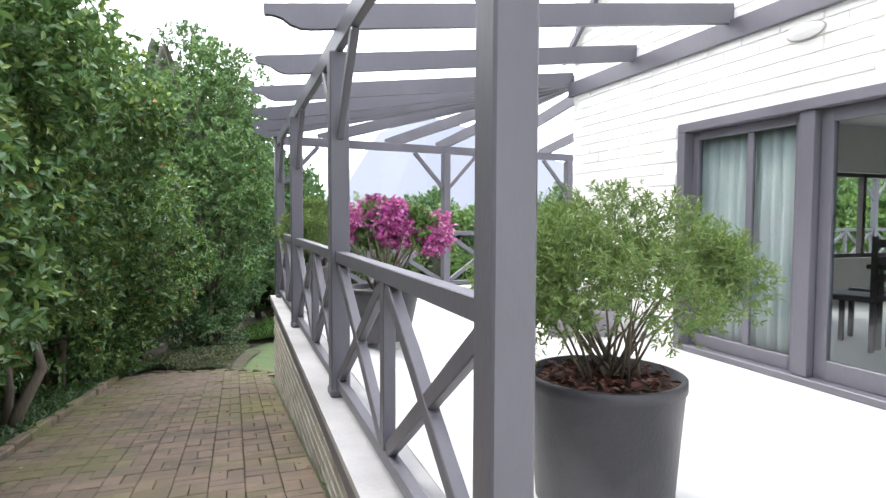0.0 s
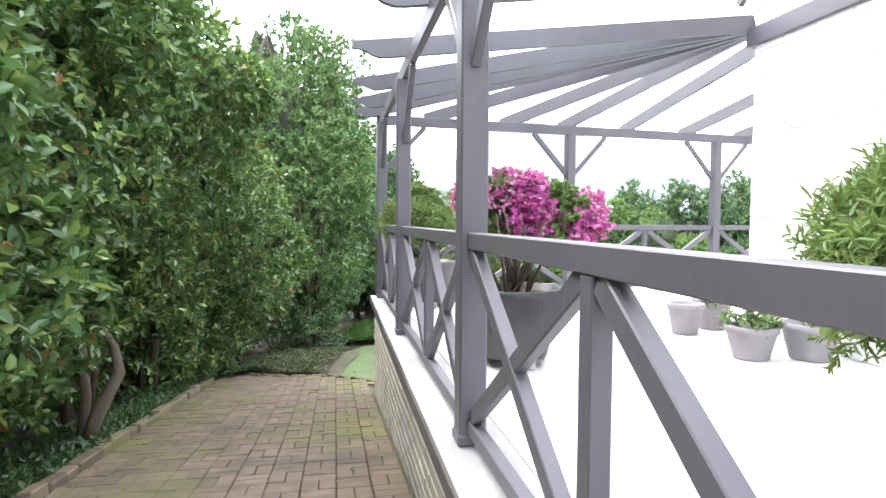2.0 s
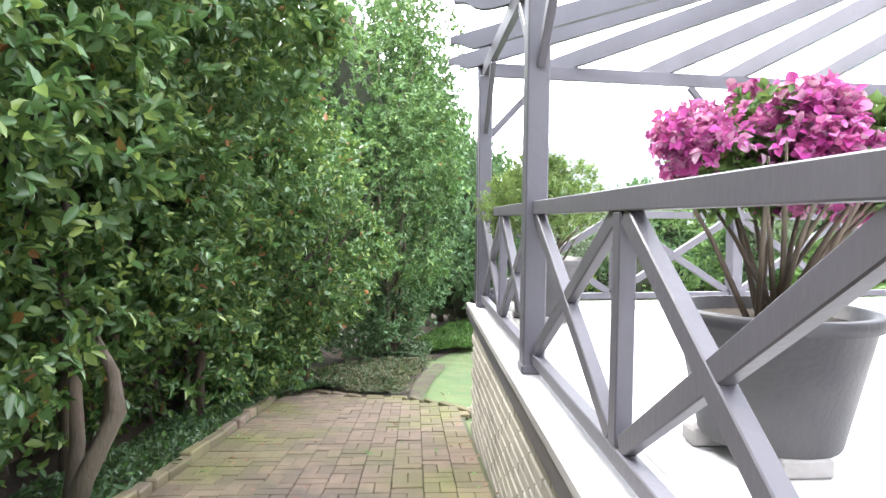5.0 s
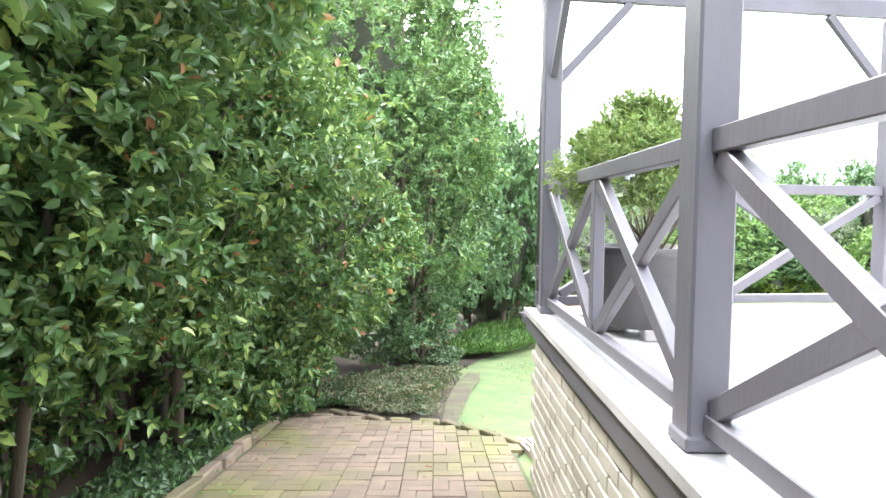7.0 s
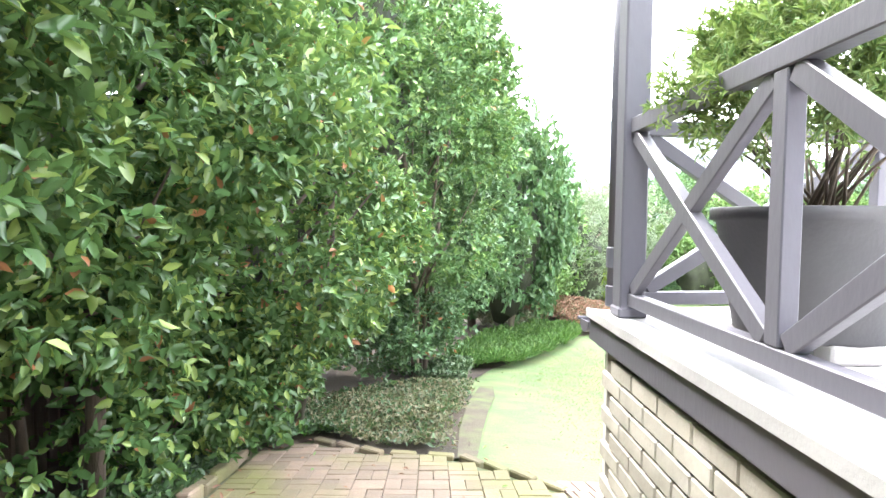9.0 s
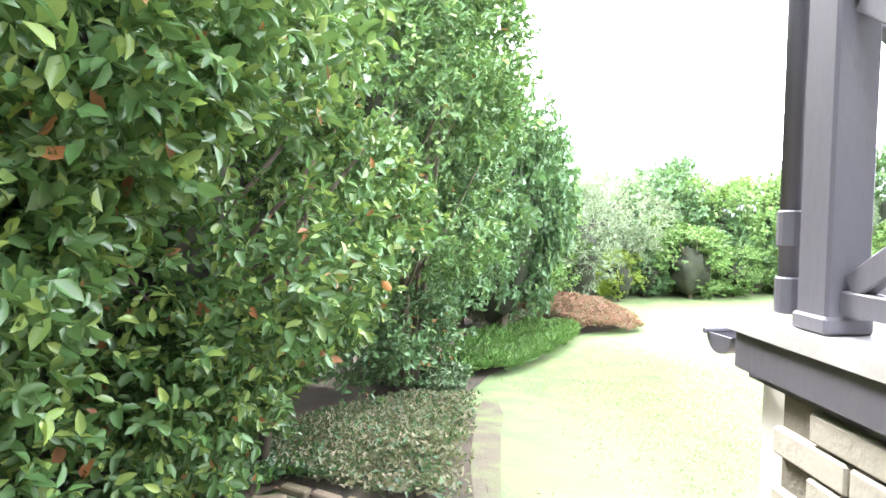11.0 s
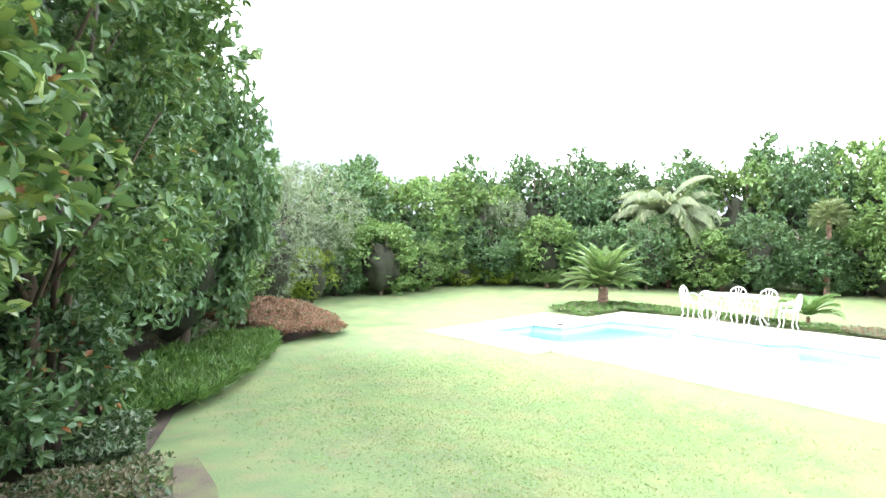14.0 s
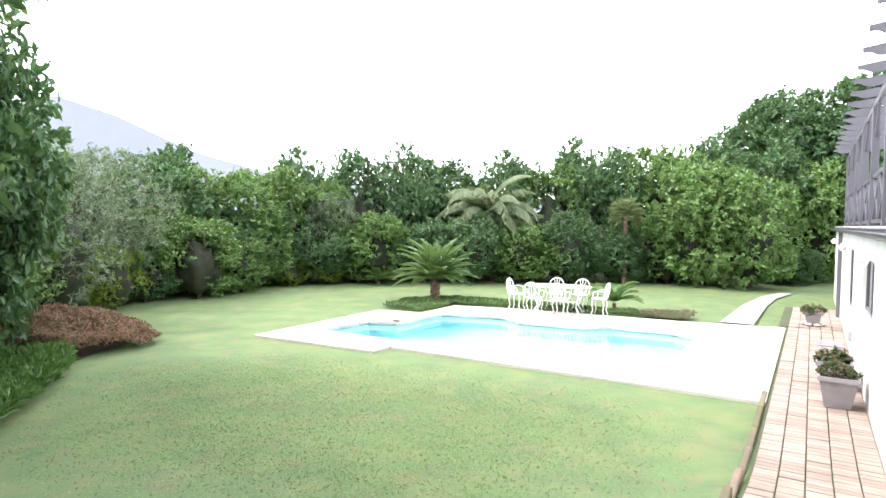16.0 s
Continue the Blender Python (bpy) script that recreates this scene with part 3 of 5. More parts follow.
ceiling = tagged(part("ceiling", box((HOUSE_X + 0.25, -5.99, 2.75), (9.99, HOUSE_Y - 0.24, 2.9)), ROOM), "plain pale room ceiling", "ceiling", kind="structure")
room_floor = tagged(part("room_floor", box((HOUSE_X + 0.25, -5.99, T_Z - 0.1), (9.99, HOUSE_Y - 0.24, T_Z + 0.005)), TILE), "pale tiled room floor", "floor", kind="structure")

# ---- pool ----
def ring_slabs():
    t = thing("pool_surround", "pale stone paving and coping round the pool", "pool paving", kind="structure")
    bm = bmesh.new()
    o = [bm.verts.new((x, y, POOL_Z + 0.02)) for x, y in POOL_OUT]
    i = [bm.verts.new((x, y, POOL_Z + 0.02)) for x, y in POOL_IN]
    edges = [bm.edges.new((c[k], c[(k + 1) % len(c)])) for c in (o, i) for k in range(len(c))]
    bmesh.ops.triangle_fill(bm, edges=edges, use_beauty=True)
    r = bmesh.ops.extrude_face_region(bm, geom=bm.faces[:])
    bmesh.ops.translate(bm, verts=[v for v in r["geom"] if isinstance(v, bmesh.types.BMVert)], vec=(0, 0, -0.10))
    bmesh.ops.recalc_face_normals(bm, faces=bm.faces)
    part("slab", bm, STONE, t)
    bm = bmesh.new()
    cx, cy = fr(11.7, 15.3)
    for k in range(len(POOL_IN)):
        a, b = Vector((*POOL_IN[k], 0)), Vector((*POOL_IN[(k + 1) % len(POOL_IN)], 0))
        d = (b - a).normalized()
        nrm = Vector((d.y, -d.x, 0))
        if (a + nrm - Vector((cx, cy, 0))).length < (a - Vector((cx, cy, 0))).length:
            nrm = -nrm
        count = max(1, round((b - a).length / 0.3))
        for s in range(count):
            p, q = a.lerp(b, (s + 0.03) / count), a.lerp(b, (s + 0.97) / count)
            c = [p - nrm * 0.03, q - nrm * 0.03, q + nrm * 0.27, p + nrm * 0.27]
            vs = [[bm.verts.new((v.x, v.y, z)) for v in c] for z in (POOL_Z - 0.03, POOL_Z + 0.035)]
            bm.faces.new(vs[1])
            for j in range(4):
                bm.faces.new((vs[0][j], vs[0][(j + 1) % 4], vs[1][(j + 1) % 4], vs[1][j]))
    bmesh.ops.recalc_face_normals(bm, faces=bm.faces)
    tagged(part("coping_stones", bm, STONE, t), kind="stuff")
    bm = bmesh.new()
    lo = [bm.verts.new((x, y, POOL_Z - 1.3)) for x, y in POOL_IN]
    hi = [bm.verts.new((x, y, POOL_Z - 0.06)) for x, y in POOL_IN]
    bm.faces.new(lo)
    for k in range(len(lo)):
        bm.faces.new((lo[k], hi[k], hi[(k + 1) % len(lo)], lo[(k + 1) % len(lo)]))
    part("basin", bm, POOL, t, "pale turquoise pool basin")
    return t


ring_slabs()
wm = bmesh.new()
wm.faces.new([wm.verts.new((x, y, POOL_Z - 0.08)) for x, y in POOL_IN])
bmesh.ops.recalc_face_normals(wm, faces=wm.faces)
water = tagged(part("water", wm, WATER), "clear turquoise swimming pool water", "water", kind="structure")
water.visible_shadow = False


def paving(name, x0, x1, y0, y1, label, mat, bl=0.11, bw=0.22):
    """Pavers laid in courses on the ground, joined."""
    bm = bmesh.new()
    vs, fs = [], []
    nx, ny = int((x1 - x0) / bl), int((y1 - y0) / bw)
    for j in range(ny):
        for i in range(nx + 1):
            xa = x0 + (i - 0.5 * (j % 2)) * bl
            xb = min(xa + bl - 0.014, x1)
            xa = max(xa, x0)
            if xb - xa < 0.04:
                continue
            ya, yb = y0 + j * bw, y0 + (j + 1) * bw - 0.012
            dz = random.uniform(-0.004, 0.004)
            k = len(vs)
            for z, ins in ((-0.02, 0.0), (0.022, 0.0), (0.027, 0.006)):
                for x, y in ((xa + ins, ya + ins), (xb - ins, ya + ins), (xb - ins, yb - ins), (xa + ins, yb - ins)):
                    vs.append((*fr(x, y), garden_z(*fr(x, y)) + z + dz))
            fs += [(k + 8, k + 9, k + 10, k + 11)]
            fs += [(k + r + c, k + r + (c + 1) % 4, k + r + 4 + (c + 1) % 4, k + r + 4 + c) for r in (0, 4) for c in range(4)]
    me = bpy.data.meshes.new(name)
    me.from_pydata(vs, [], fs)
    me.materials.append(mat)
    base = patch(name, [fr(x0, y0), fr(x1, y0), fr(x1, y1), fr(x0, y1)], SAND, label, "brick paving", 0.006, 0.4)
    tagged(part("pavers", me, mat, base), kind="stuff")
    return base


paving("pavement_house", 1.0, 16.3, FACADE_Y + 0.01, 10.3, "pinkish clay brick paving beside the white house", PINK_PAVER)
paving("pavement_pad", 16.4, 20.4, FACADE_Y + 0.01, 10.48, "square brick pad beside the house", PINK_PAVER)
garden_path = patch("path", [fr(*p) for p in [(16.17, 11.0), (20.2, 10.95), (22.6, 10.8), (24.5, 10.4), (24.5, 10.8), (23.0, 11.25), (20.0, 11.6), (16.15, 11.75)]], CONCRETE, "pale concrete garden path across the lawn", "path", 0.02, 0.5)
for k in range(9):
    x = 1.6 + 0.9 * k
    if x < 9:
        z = garden_z(*fr(x + 0.4, 10.36))
        front(tagged(part("edging_brick", box((x, 10.33, z - 0.1), (x + 0.88, 10.40, z + 0.035), 0.012), PAVER), "dark brick edging between lawn and paving", "edging", group="lawn edging"))

# ---- planting ----

def plant(name, label, category, at, crown_mesh, wood, turn=0.0, size=(1, 1, 1), group="", bark=BARK):
    t = thing(name, label, category, at, turn, group)
    t.scale = size
    if wood is not None:
        part("trunk", wood, bark, t, smooth=True)
    part("crown", crown_mesh, None, t)
    return t


rng = np.random.default_rng(7)
HEDGE = [  # x, y, radius x, radius y, crown foot, crown top above ground
    (-2.60, -2.2, 1.15, 1.4, -0.3, 4.0), (-2.55, 0.0, 1.10, 1.4, -0.3, 4.2), (-2.55, 2.1, 1.15, 1.4, -0.2, 4.8), (-2.60, 4.1, 1.20, 1.4, -0.1, 5.4),
    (-2.60, 6.0, 1.25, 1.3, 0.0, 5.7), (-2.60, 7.8, 1.20, 1.3, 0.45, 5.2), (-2.35, 9.6, 1.30, 1.4, 0.5, 4.8), (-1.75, 11.6, 1.40, 1.4, 0.1, 3.9),
    (-0.60, 14.6, 1.45, 1.4, 0.5, 6.9), (-0.95, 16.4, 1.55, 1.6, 0.1, 8.4), (-0.5, 18.2, 1.7, 1.7, 0.2, 7.4)]
for k, (x, y, rx, ry, z0, z1) in enumerate(HEDGE):
    big = k < 9
    n = 4300 if k > 0 else 1500
    gz = garden_z(x, y)
    h = (z1 - z0) / 2
    me = crown("hedge_leaves", rng, (0, 0, z0 + h), (rx, ry, h), 25, n, 11, 0.085 if big else 0.10, [(LEAF_HEDGE, LEAF_HEDGE, LEAF_HEDGE, LEAF_HEDGE, LEAF_HEDGE, LEAF_HEDGE, LEAF_HEDGE, LEAF_HEDGE, LEAF_FRESH, LEAF_DARK, LEAF_DARK)[k], LEAF_RED], 0.012 if k < 8 else 0.004, 0.45, flat_bottom=-1.0, slim=0.46, toward=(0.92, -0.38, 0))
    wood = limbs(rng, (0.15, 0, -0.05), (0, 0, z1 * 0.85), rx * 0.9, 12, 0.05)
    for s in range(3):
        a = rng.uniform(0, 6.28)
        tube(wood, [(0.3 * math.cos(a), 0.3 * math.sin(a), -0.05), (0.5 * math.cos(a), 0.5 * math.sin(a), z1 * 0.3), (0.75 * math.cos(a), 0.75 * math.sin(a), z1 * 0.6)], [0.035, 0.028, 0.01], 6)
    if k == 5:
        tube(wood, [(0.62, -0.9, 0.0), (0.72, -0.9, 0.35), (0.92, -0.9, 0.75), (0.85, -0.8, 0.95), (0.5, -0.5, 1.3)], [0.065, 0.058, 0.05, 0.035, 0.015], 9)
        tube(wood, [(0.55, -0.8, 0.0), (0.6, -0.75, 0.5), (0.5, -0.6, 1.2)], [0.05, 0.045, 0.03], 8)
    shrub = plant("hedge_shrub", "tall glossy green hedge shrub with a few reddish leaves", "shrub", (x, y, gz), me, wood, group="hedge along the path")
    if k > 1:
        low = crown("low_leaves", rng, ((0.0, 0.0, 0.0, -0.1, -0.30, -0.30, -0.40, -0.45, -0.35, -0.35, -0.35)[k], 0, 0.75), (rx * (0.92 if k < 4 else 0.72), ry * 1.05, 0.62), 16, 1150 if k < 4 else 350 if k in (5, 6) else 700, 11, 0.085, [LEAF_HEDGE if k < 8 else LEAF_DARK, LEAF_RED], 0.01, 0.42, flat_bottom=-1.0, slim=0.46, toward=(0.92, -0.38, 0))
        part("lower_foliage", low, None, shrub)
    if k == 5:
        over = crown("over_leaves", rng, (1.25, -0.1, 3.35), (0.85, 1.0, 0.75), 16, 650, 11, 0.085, [LEAF_HEDGE, LEAF_RED], 0.01, 0.42, flat_bottom=-1.0, slim=0.46)
        part("overhanging_branch", over, None, shrub, "leafy branch arching over the path")
    # lumpy dark blob inside the shrub, shade between the leaves given as colour
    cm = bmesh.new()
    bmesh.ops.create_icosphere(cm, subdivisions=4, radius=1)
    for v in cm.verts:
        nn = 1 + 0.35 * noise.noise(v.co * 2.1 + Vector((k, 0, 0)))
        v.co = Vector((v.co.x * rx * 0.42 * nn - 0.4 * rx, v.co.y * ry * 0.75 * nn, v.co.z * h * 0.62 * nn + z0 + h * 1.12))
    tagged(part("core", cm, SHADE_FILL, shrub, smooth=True), "dark blob standing in for the shade inside the shrub")

# added backing in the shade colour, keeps bright ground from showing through the hedge
tagged(part("wall_boundary", box((-3.75, -8, -2.6), (-3.6, 22, 1.9)), SHADE_FILL), "added near-black backing that shuts out light behind the hedge", "wall", kind="structure")
def fence():
    t = thing("fence", "weathered upright timber fence behind the hedge", "fence")
    for z in (0.3, 1.25):
        part("rail", bar((-3.12, 2.5, garden_z(-3, 2.5) + z), (-3.12, 10.9, garden_z(-3, 10.9) + z), 0.05, 0.08), FENCE, t)
    for k in range(64):
        y = 2.5 + 0.132 * k
        g = garden_z(-3, y)
        part("slat", box((-3.09, y, g - 0.04), (-3.068, y + 0.105, g + 1.55 + 0.02 * math.sin(k * 2.7)), 0.003), FENCE, t)
    return t


fence()
# crown shapes shared by the garden trees: about 2.4 m radius, 5 m tall
SHAPES = {}
for kind, mat, size, slim, n in (("broad", LEAF_DARK, 0.17, 0.5, 1350), ("light", LEAF_LIGHT, 0.17, 0.5, 1350), ("olive", LEAF_OLIVE, 0.14, 0.24, 1900), ("yellow", LEAF_YELLOW, 0.14, 0.5, 1000)):
    SHAPES[kind] = [(crown("leaves_" + kind, rng, (0, 0, 2.5), (2.0, 2.0, 2.5), 30, n, 9, size, [mat], 0, 0.36, flat_bottom=-1.0, slim=slim, spread=0.25),
                     finish("wood", limbs(rng, (0, 0, -0.1), (0.1, 0, 4.2), 1.5, 9, 0.1), BARK, True)) for _ in range(2)]
# dark lump for the tree crowns: their inner shade made as a solid
SHADE_CORE_MESH = bmesh.new()
bmesh.ops.create_icosphere(SHADE_CORE_MESH, subdivisions=3, radius=1)
for v in SHADE_CORE_MESH.verts:
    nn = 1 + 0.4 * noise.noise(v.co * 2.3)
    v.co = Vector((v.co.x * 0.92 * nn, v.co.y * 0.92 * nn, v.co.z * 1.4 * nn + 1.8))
SHADE_CORE_MESH = finish("core", SHADE_CORE_MESH, SHADE_FILL, True)
WORDS = {"broad": "broad dark green leafy tree at the garden's edge", "light": "light green leafy tree at the garden's edge", "olive": "grey-green olive-like tree with fine leaves", "yellow": "yellow-green leafy bush at the lawn's edge"}


def tree(kind, x, y, radius, height, i=0, turn=None, core=True, name="tree", lift=0.0):
    leaf, wood = SHAPES[kind][i % 2]
    t = thing(name, WORDS[kind], "tree" if name == "tree" else "bush", (x, y, garden_z(x, y) - 0.05 + lift), turn if turn is not None else (x * 77 + y * 131) % 360, "garden trees" if name == "tree" else "garden bushes")
    t.scale = (radius / 2.3, radius / 2.3, height / 5.0)
    part("trunk", wood, None, t)
    part("crown", leaf, None, t)
    # the painted-shade lump behind the leaves
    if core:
        part("core", SHADE_CORE_MESH, None, t)
    return t


TREES = [  # kind, x, y, radius, height
    ("broad", 3.2, 20.4, 1.7, 6.2), ("broad", 2.6, 22.0, 2.3, 6.8), ("light", 4.6, 23.5, 2.0, 4.4), ("olive", 6.6, 24.8, 2.0, 4.9), ("olive", 9.0, 27.6, 2.4, 5.4),
    ("broad", 12.2, 29.2, 2.2, 5.7), ("light", 14.2, 28.4, 2.3, 5.2), ("broad", 13.4, 31.0, 2.2, 6.4), ("light", 16.6, 28.8, 2.3, 5.5), ("light", 17.8, 27.3, 2.0, 5.0), ("broad", 19.0, 29.0, 2.3, 6.2),
    ("broad", 20.6, 26.8, 2.3, 5.8), ("broad", 22.2, 25.6, 2.2, 5.9), ("broad", 24.0, 25.0, 2.3, 5.6), ("broad", 25.4, 22.6, 2.3, 5.8), ("light", 26.6, 20.4, 2.2, 5.6), ("broad", 27.6, 19.2, 2.3, 6.3),
    ("broad", 28.4, 17.2, 2.3, 6.4), ("light", 28.0, 15.6, 2.3, 6.3), ("light", 26.2, 13.6, 2.5, 5.4), ("light", 25.9, 11.9, 2.0, 4.6), ("broad", 30.0, 14.0, 2.4, 6.6), ("broad", 31.0, 11.8, 2.6, 6.2),
    ("light", 31.6, 9.6, 2.4, 5.8), ("broad", 32.0, 7.2, 2.6, 6.0), ("broad", 35.5, 11.6, 3.4, 10.3), ("broad", 36.5, 8.0, 4.0, 11.0), ("broad", 37.0, 3.0, 4.0, 10.0),
    ("broad", -4.4, 3.0, 2.0, 5.0), ("broad", -4.4, 7.0, 2.0, 5.6), ("broad", -3.8, 11.0, 2.2, 6.2), ("broad", -2.6, 15.0, 2.3, 6.8), ("broad", -0.6, 18.5, 2.4, 7.2)]
for k, (kind, x, y, r, h) in enumerate(TREES):
    if h > 9:
        continue
    if 4 < x < 19.5:
        h *= 0.88
    tree(kind, *(fr(x, y) if x > 2 else (x, y)), r, h, k)
for k, (kind, x, y, r, h) in enumerate([("yellow", 8.8, 25.9, 1.0, 1.9), ("light", 11.6, 26.2, 1.5, 2.7), ("light", 13.6, 26.6, 1.1, 2.0), ("yellow", 16.0, 26.9, 1.0, 1.3), ("broad", 14.8, 27.2, 1.2, 2.2), ("broad", 10.2, 26.8, 1.1, 2.0),
                                        ("yellow", 17.4, 26.2, 0.9, 1.2), ("broad", 19.6, 25.6, 1.0, 1.6), ("broad", 21.4, 23.6, 1.2, 2.0), ("light", 23.4, 21.2, 1.1, 1.7), ("broad", 24.6, 19.0, 1.2, 1.7), ("broad", 25.2, 16.6, 1.2, 1.9), ("broad", 26.0, 15.0, 1.1, 1.7), ("broad", 29.0, 10.6, 1.3, 1.8)]):
    tree(kind, *fr(x, y), r, h, k, name="bush")
BIG = crown("leaves_big", rng, (0, 0, 5.4), (3.6, 3.6, 4.6), 60, 4200, 9, 0.24, [LEAF_DARK], 0, 0.30, flat_bottom=-1.0, slim=0.5, spread=0.3)
for x, y, r_, h in ((35.5, 11.6, 0.90, 0.98), (36.5, 8.0, 1.05, 1.06), (37.0, 3.0, 1.05, 0.98)):
    t = thing("tree", "large dark green broad-crowned tree beyond the garden", "tree", (*fr(x, y), POOL_Z - 0.05), x * 40, "garden trees")
    t.scale = (r_, r_, h)
    part("trunk", limbs(rng, (0, 0, -0.1), (0.2, 0, 8.0), 2.6, 12, 0.22), BARK, t)
    part("crown", BIG, None, t)
olive = tree("olive", *fr(18.2, 26.4), 1.35, 3.9, 1, core=False)

# added screen in the shade colour, darkens the gaps under the far crowns
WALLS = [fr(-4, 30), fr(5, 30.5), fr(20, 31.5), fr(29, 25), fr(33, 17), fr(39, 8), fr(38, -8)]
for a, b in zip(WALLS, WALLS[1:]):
    tagged(part("wall_garden", bar((*a, -1.3), (*b, -1.3), 0.2, 3.4, 0), SHADE_FILL), "added dark screen that fills bright gaps below the trees", "wall", kind="structure")
for k in range(17):
    s = k / 16
    x, y = (7.5 + 20 * s, 28.0 - 1.0 * s - 13.0 * max(0, s - 0.45) / 0.55)
    tree("broad" if k % 3 else "light", *fr(x, y), 1.5, 2.6 + 0.5 * (k % 2), k, name="bush")


# ---- potted plants ----
def pot(x, y, z, r_top, r_foot, h, mat, label, feet=0, rim=0.018):
    t = thing("plant_pot", label, "pot", (x, y, z), group="terrace pots")
    up = 0.06 if feet else 0.0
    part("body", lathe([(r_foot * 0.97, up), (r_foot, up + 0.01), (r_top * 0.985, up + h - 0.05), (r_top + rim, up + h - 0.045), (r_top + rim, up + h - 0.004), (r_top + rim - 0.006, up + h), (r_top - 0.018, up + h), (r_top - 0.03, up + h - 0.06), (0.01, up + h - 0.05)], 48), mat, t, smooth=True)
    part("soil", lathe([(r_top - 0.032, up + h - 0.055), (r_top - 0.05, up + h - 0.045), (0.02, up + h - 0.03)], 24), SOIL, t)
    for k in range(feet):
        a = 2 * math.pi * k / feet + 0.5
        cx, cy = r_foot * 0.8 * math.cos(a), r_foot * 0.8 * math.sin(a)
        part("foot", box((cx - 0.09, cy - 0.05, 0), (cx + 0.09, cy + 0.05, up + 0.004), 0.008), CONCRETE, t, "pale brick foot")
    return t


def stems(rng, count, r0, r1, z0, z1, thick=0.012):
    bm = bmesh.new()
    for _ in range(count):
        a, b = rng.uniform(0, 6.28), rng.uniform(0, 6.28)
        p = Vector((r0 * math.cos(a) * rng.random(), r0 * math.sin(a) * rng.random(), z0))
        q = Vector((r1 * math.cos(b), r1 * math.sin(b), z1 * rng.uniform(0.8, 1.05)))
        tube(bm, [p, p.lerp(q, 0.5) + Vector((0, 0, 0.04)), q], [thick, thick * 0.7, thick * 0.25], 5)
    return bm


pot(1.50, 2.30, T_Z, 0.315, 0.275, 0.52, POT, "large charcoal round pot on the terrace", rim=0.003)
mulch = np.column_stack([rng.uniform(-0.27, 0.27, 420), rng.uniform(-0.27, 0.27, 420)])
mulch = mulch[np.hypot(mulch[:, 0], mulch[:, 1]) < 0.27]
mb = np.column_stack([mulch + np.array([1.50, 2.30]), np.full(len(mulch), T_Z + 0.498) + rng.uniform(0, 0.015, len(mulch))])
tagged(part("mulch", leaves("mulch", mb, rng.normal(size=mb.shape) * np.array([1, 1, 0.2]), np.tile((0.0, 0.0, 1.0), (len(mb), 1)) + rng.normal(size=mb.shape) * 0.3, rng.uniform(0.03, 0.06, len(mb)), rng.uniform(0.012, 0.03, len(mb)), [MULCH]), None), "dark red bark mulch in the charcoal pot", "mulch", kind="stuff")
b1 = crown("fine_leaves", rng, (0, 0, 0.37), (0.56, 0.52, 0.29), 40, 3000, 14, 0.030, [LEAF_NEEDLE, LEAF_LIGHT], 0.4, 0.36, upright=0.6, flat_bottom=-0.25, slim=0.2, spread=0.07)
plant("round_bush", "rounded fine-leaved green bush growing in a charcoal pot", "bush", (1.54, 2.30, T_Z + 0.50), b1, stems(rng, 34, 0.12, 0.34, -0.03, 0.38, 0.007))
pot(1.35, 5.45, T_Z, 0.325, 0.235, 0.47, POT, "large dark grey round pot raised on pale bricks", 3)
b2 = crown("bougainvillea_leaves", rng, (0.06, -0.02, 0.55), (0.42, 0.36, 0.18), 16, 560, 10, 0.05, [LEAF_LIGHT], 0, 0.36, flat_bottom=-0.4, slim=0.55, spread=0.08)
bt = plant("flowering_shrub", "magenta flowering shrub with bare stems in a dark pot", "shrub", (1.37, 5.45, T_Z + 0.48), b2, stems(rng, 18, 0.10, 0.38, -0.03, 0.58, 0.013))
part("blossom", crown("petals", rng, (-0.10, 0.02, 0.62), (0.31, 0.33, 0.23), 24, 950, 8, 0.038, [PETAL, PETAL_PALE], 0.3, 0.40, flat_bottom=-0.5, slim=0.75, spread=0.06), None, bt, "bright magenta papery flowers")
part("blossom", crown("petals", rng, (0.30, -0.05, 0.50), (0.27, 0.30, 0.16), 20, 650, 8, 0.038, [PETAL, PETAL_PALE], 0.35, 0.40, flat_bottom=-0.5, slim=0.75, spread=0.06), None, bt, "paler pink papery flowers")
pot(1.17, 8.30, T_Z, 0.335, 0.26, 0.46, POT, "wide grey round pot raised on pale bricks", 3)
b3 = crown("fine_leaves", rng, (0, 0, 0.48), (0.48, 0.46, 0.36), 34, 1700, 12, 0.04, [LEAF_NEEDLE, LEAF_LIGHT], 0.3, 0.36, upright=0.7, flat_bottom=-0.4, slim=0.24, spread=0.08)
plant("round_bush", "pale green feathery bush growing in a grey pot", "bush", (1.17, 8.30, T_Z + 0.47), b3, stems(rng, 30, 0.14, 0.4, -0.03, 0.45, 0.008))
for k, (x, y, r, h) in enumerate(((3.18, 6.25, 0.15, 0.27), (3.10, 5.30, 0.17, 0.24), (3.52, 5.22, 0.19, 0.26), (3.58, 6.45, 0.17, 0.28))):
    pot(x, y, T_Z, r, r * 0.72, h, POT_GREY, "small grey tapered terrace pot", rim=0.012)
    if k != 0:
        sm = crown("pot_leaves", rng, (0, 0, 0.1), (0.18, 0.18, 0.09), 9, 90, 7, 0.05, [LEAF_LIGHT, LEAF_OLIVE], 0.4, 0.4, slim=0.4, spread=0.05)
        plant("pot_plant", "small leafy plant in a grey pot", "plant", (x, y, T_Z + h - 0.05), sm, stems(rng, 8, 0.05, 0.12, -0.01, 0.12, 0.005), group="small pot plants")

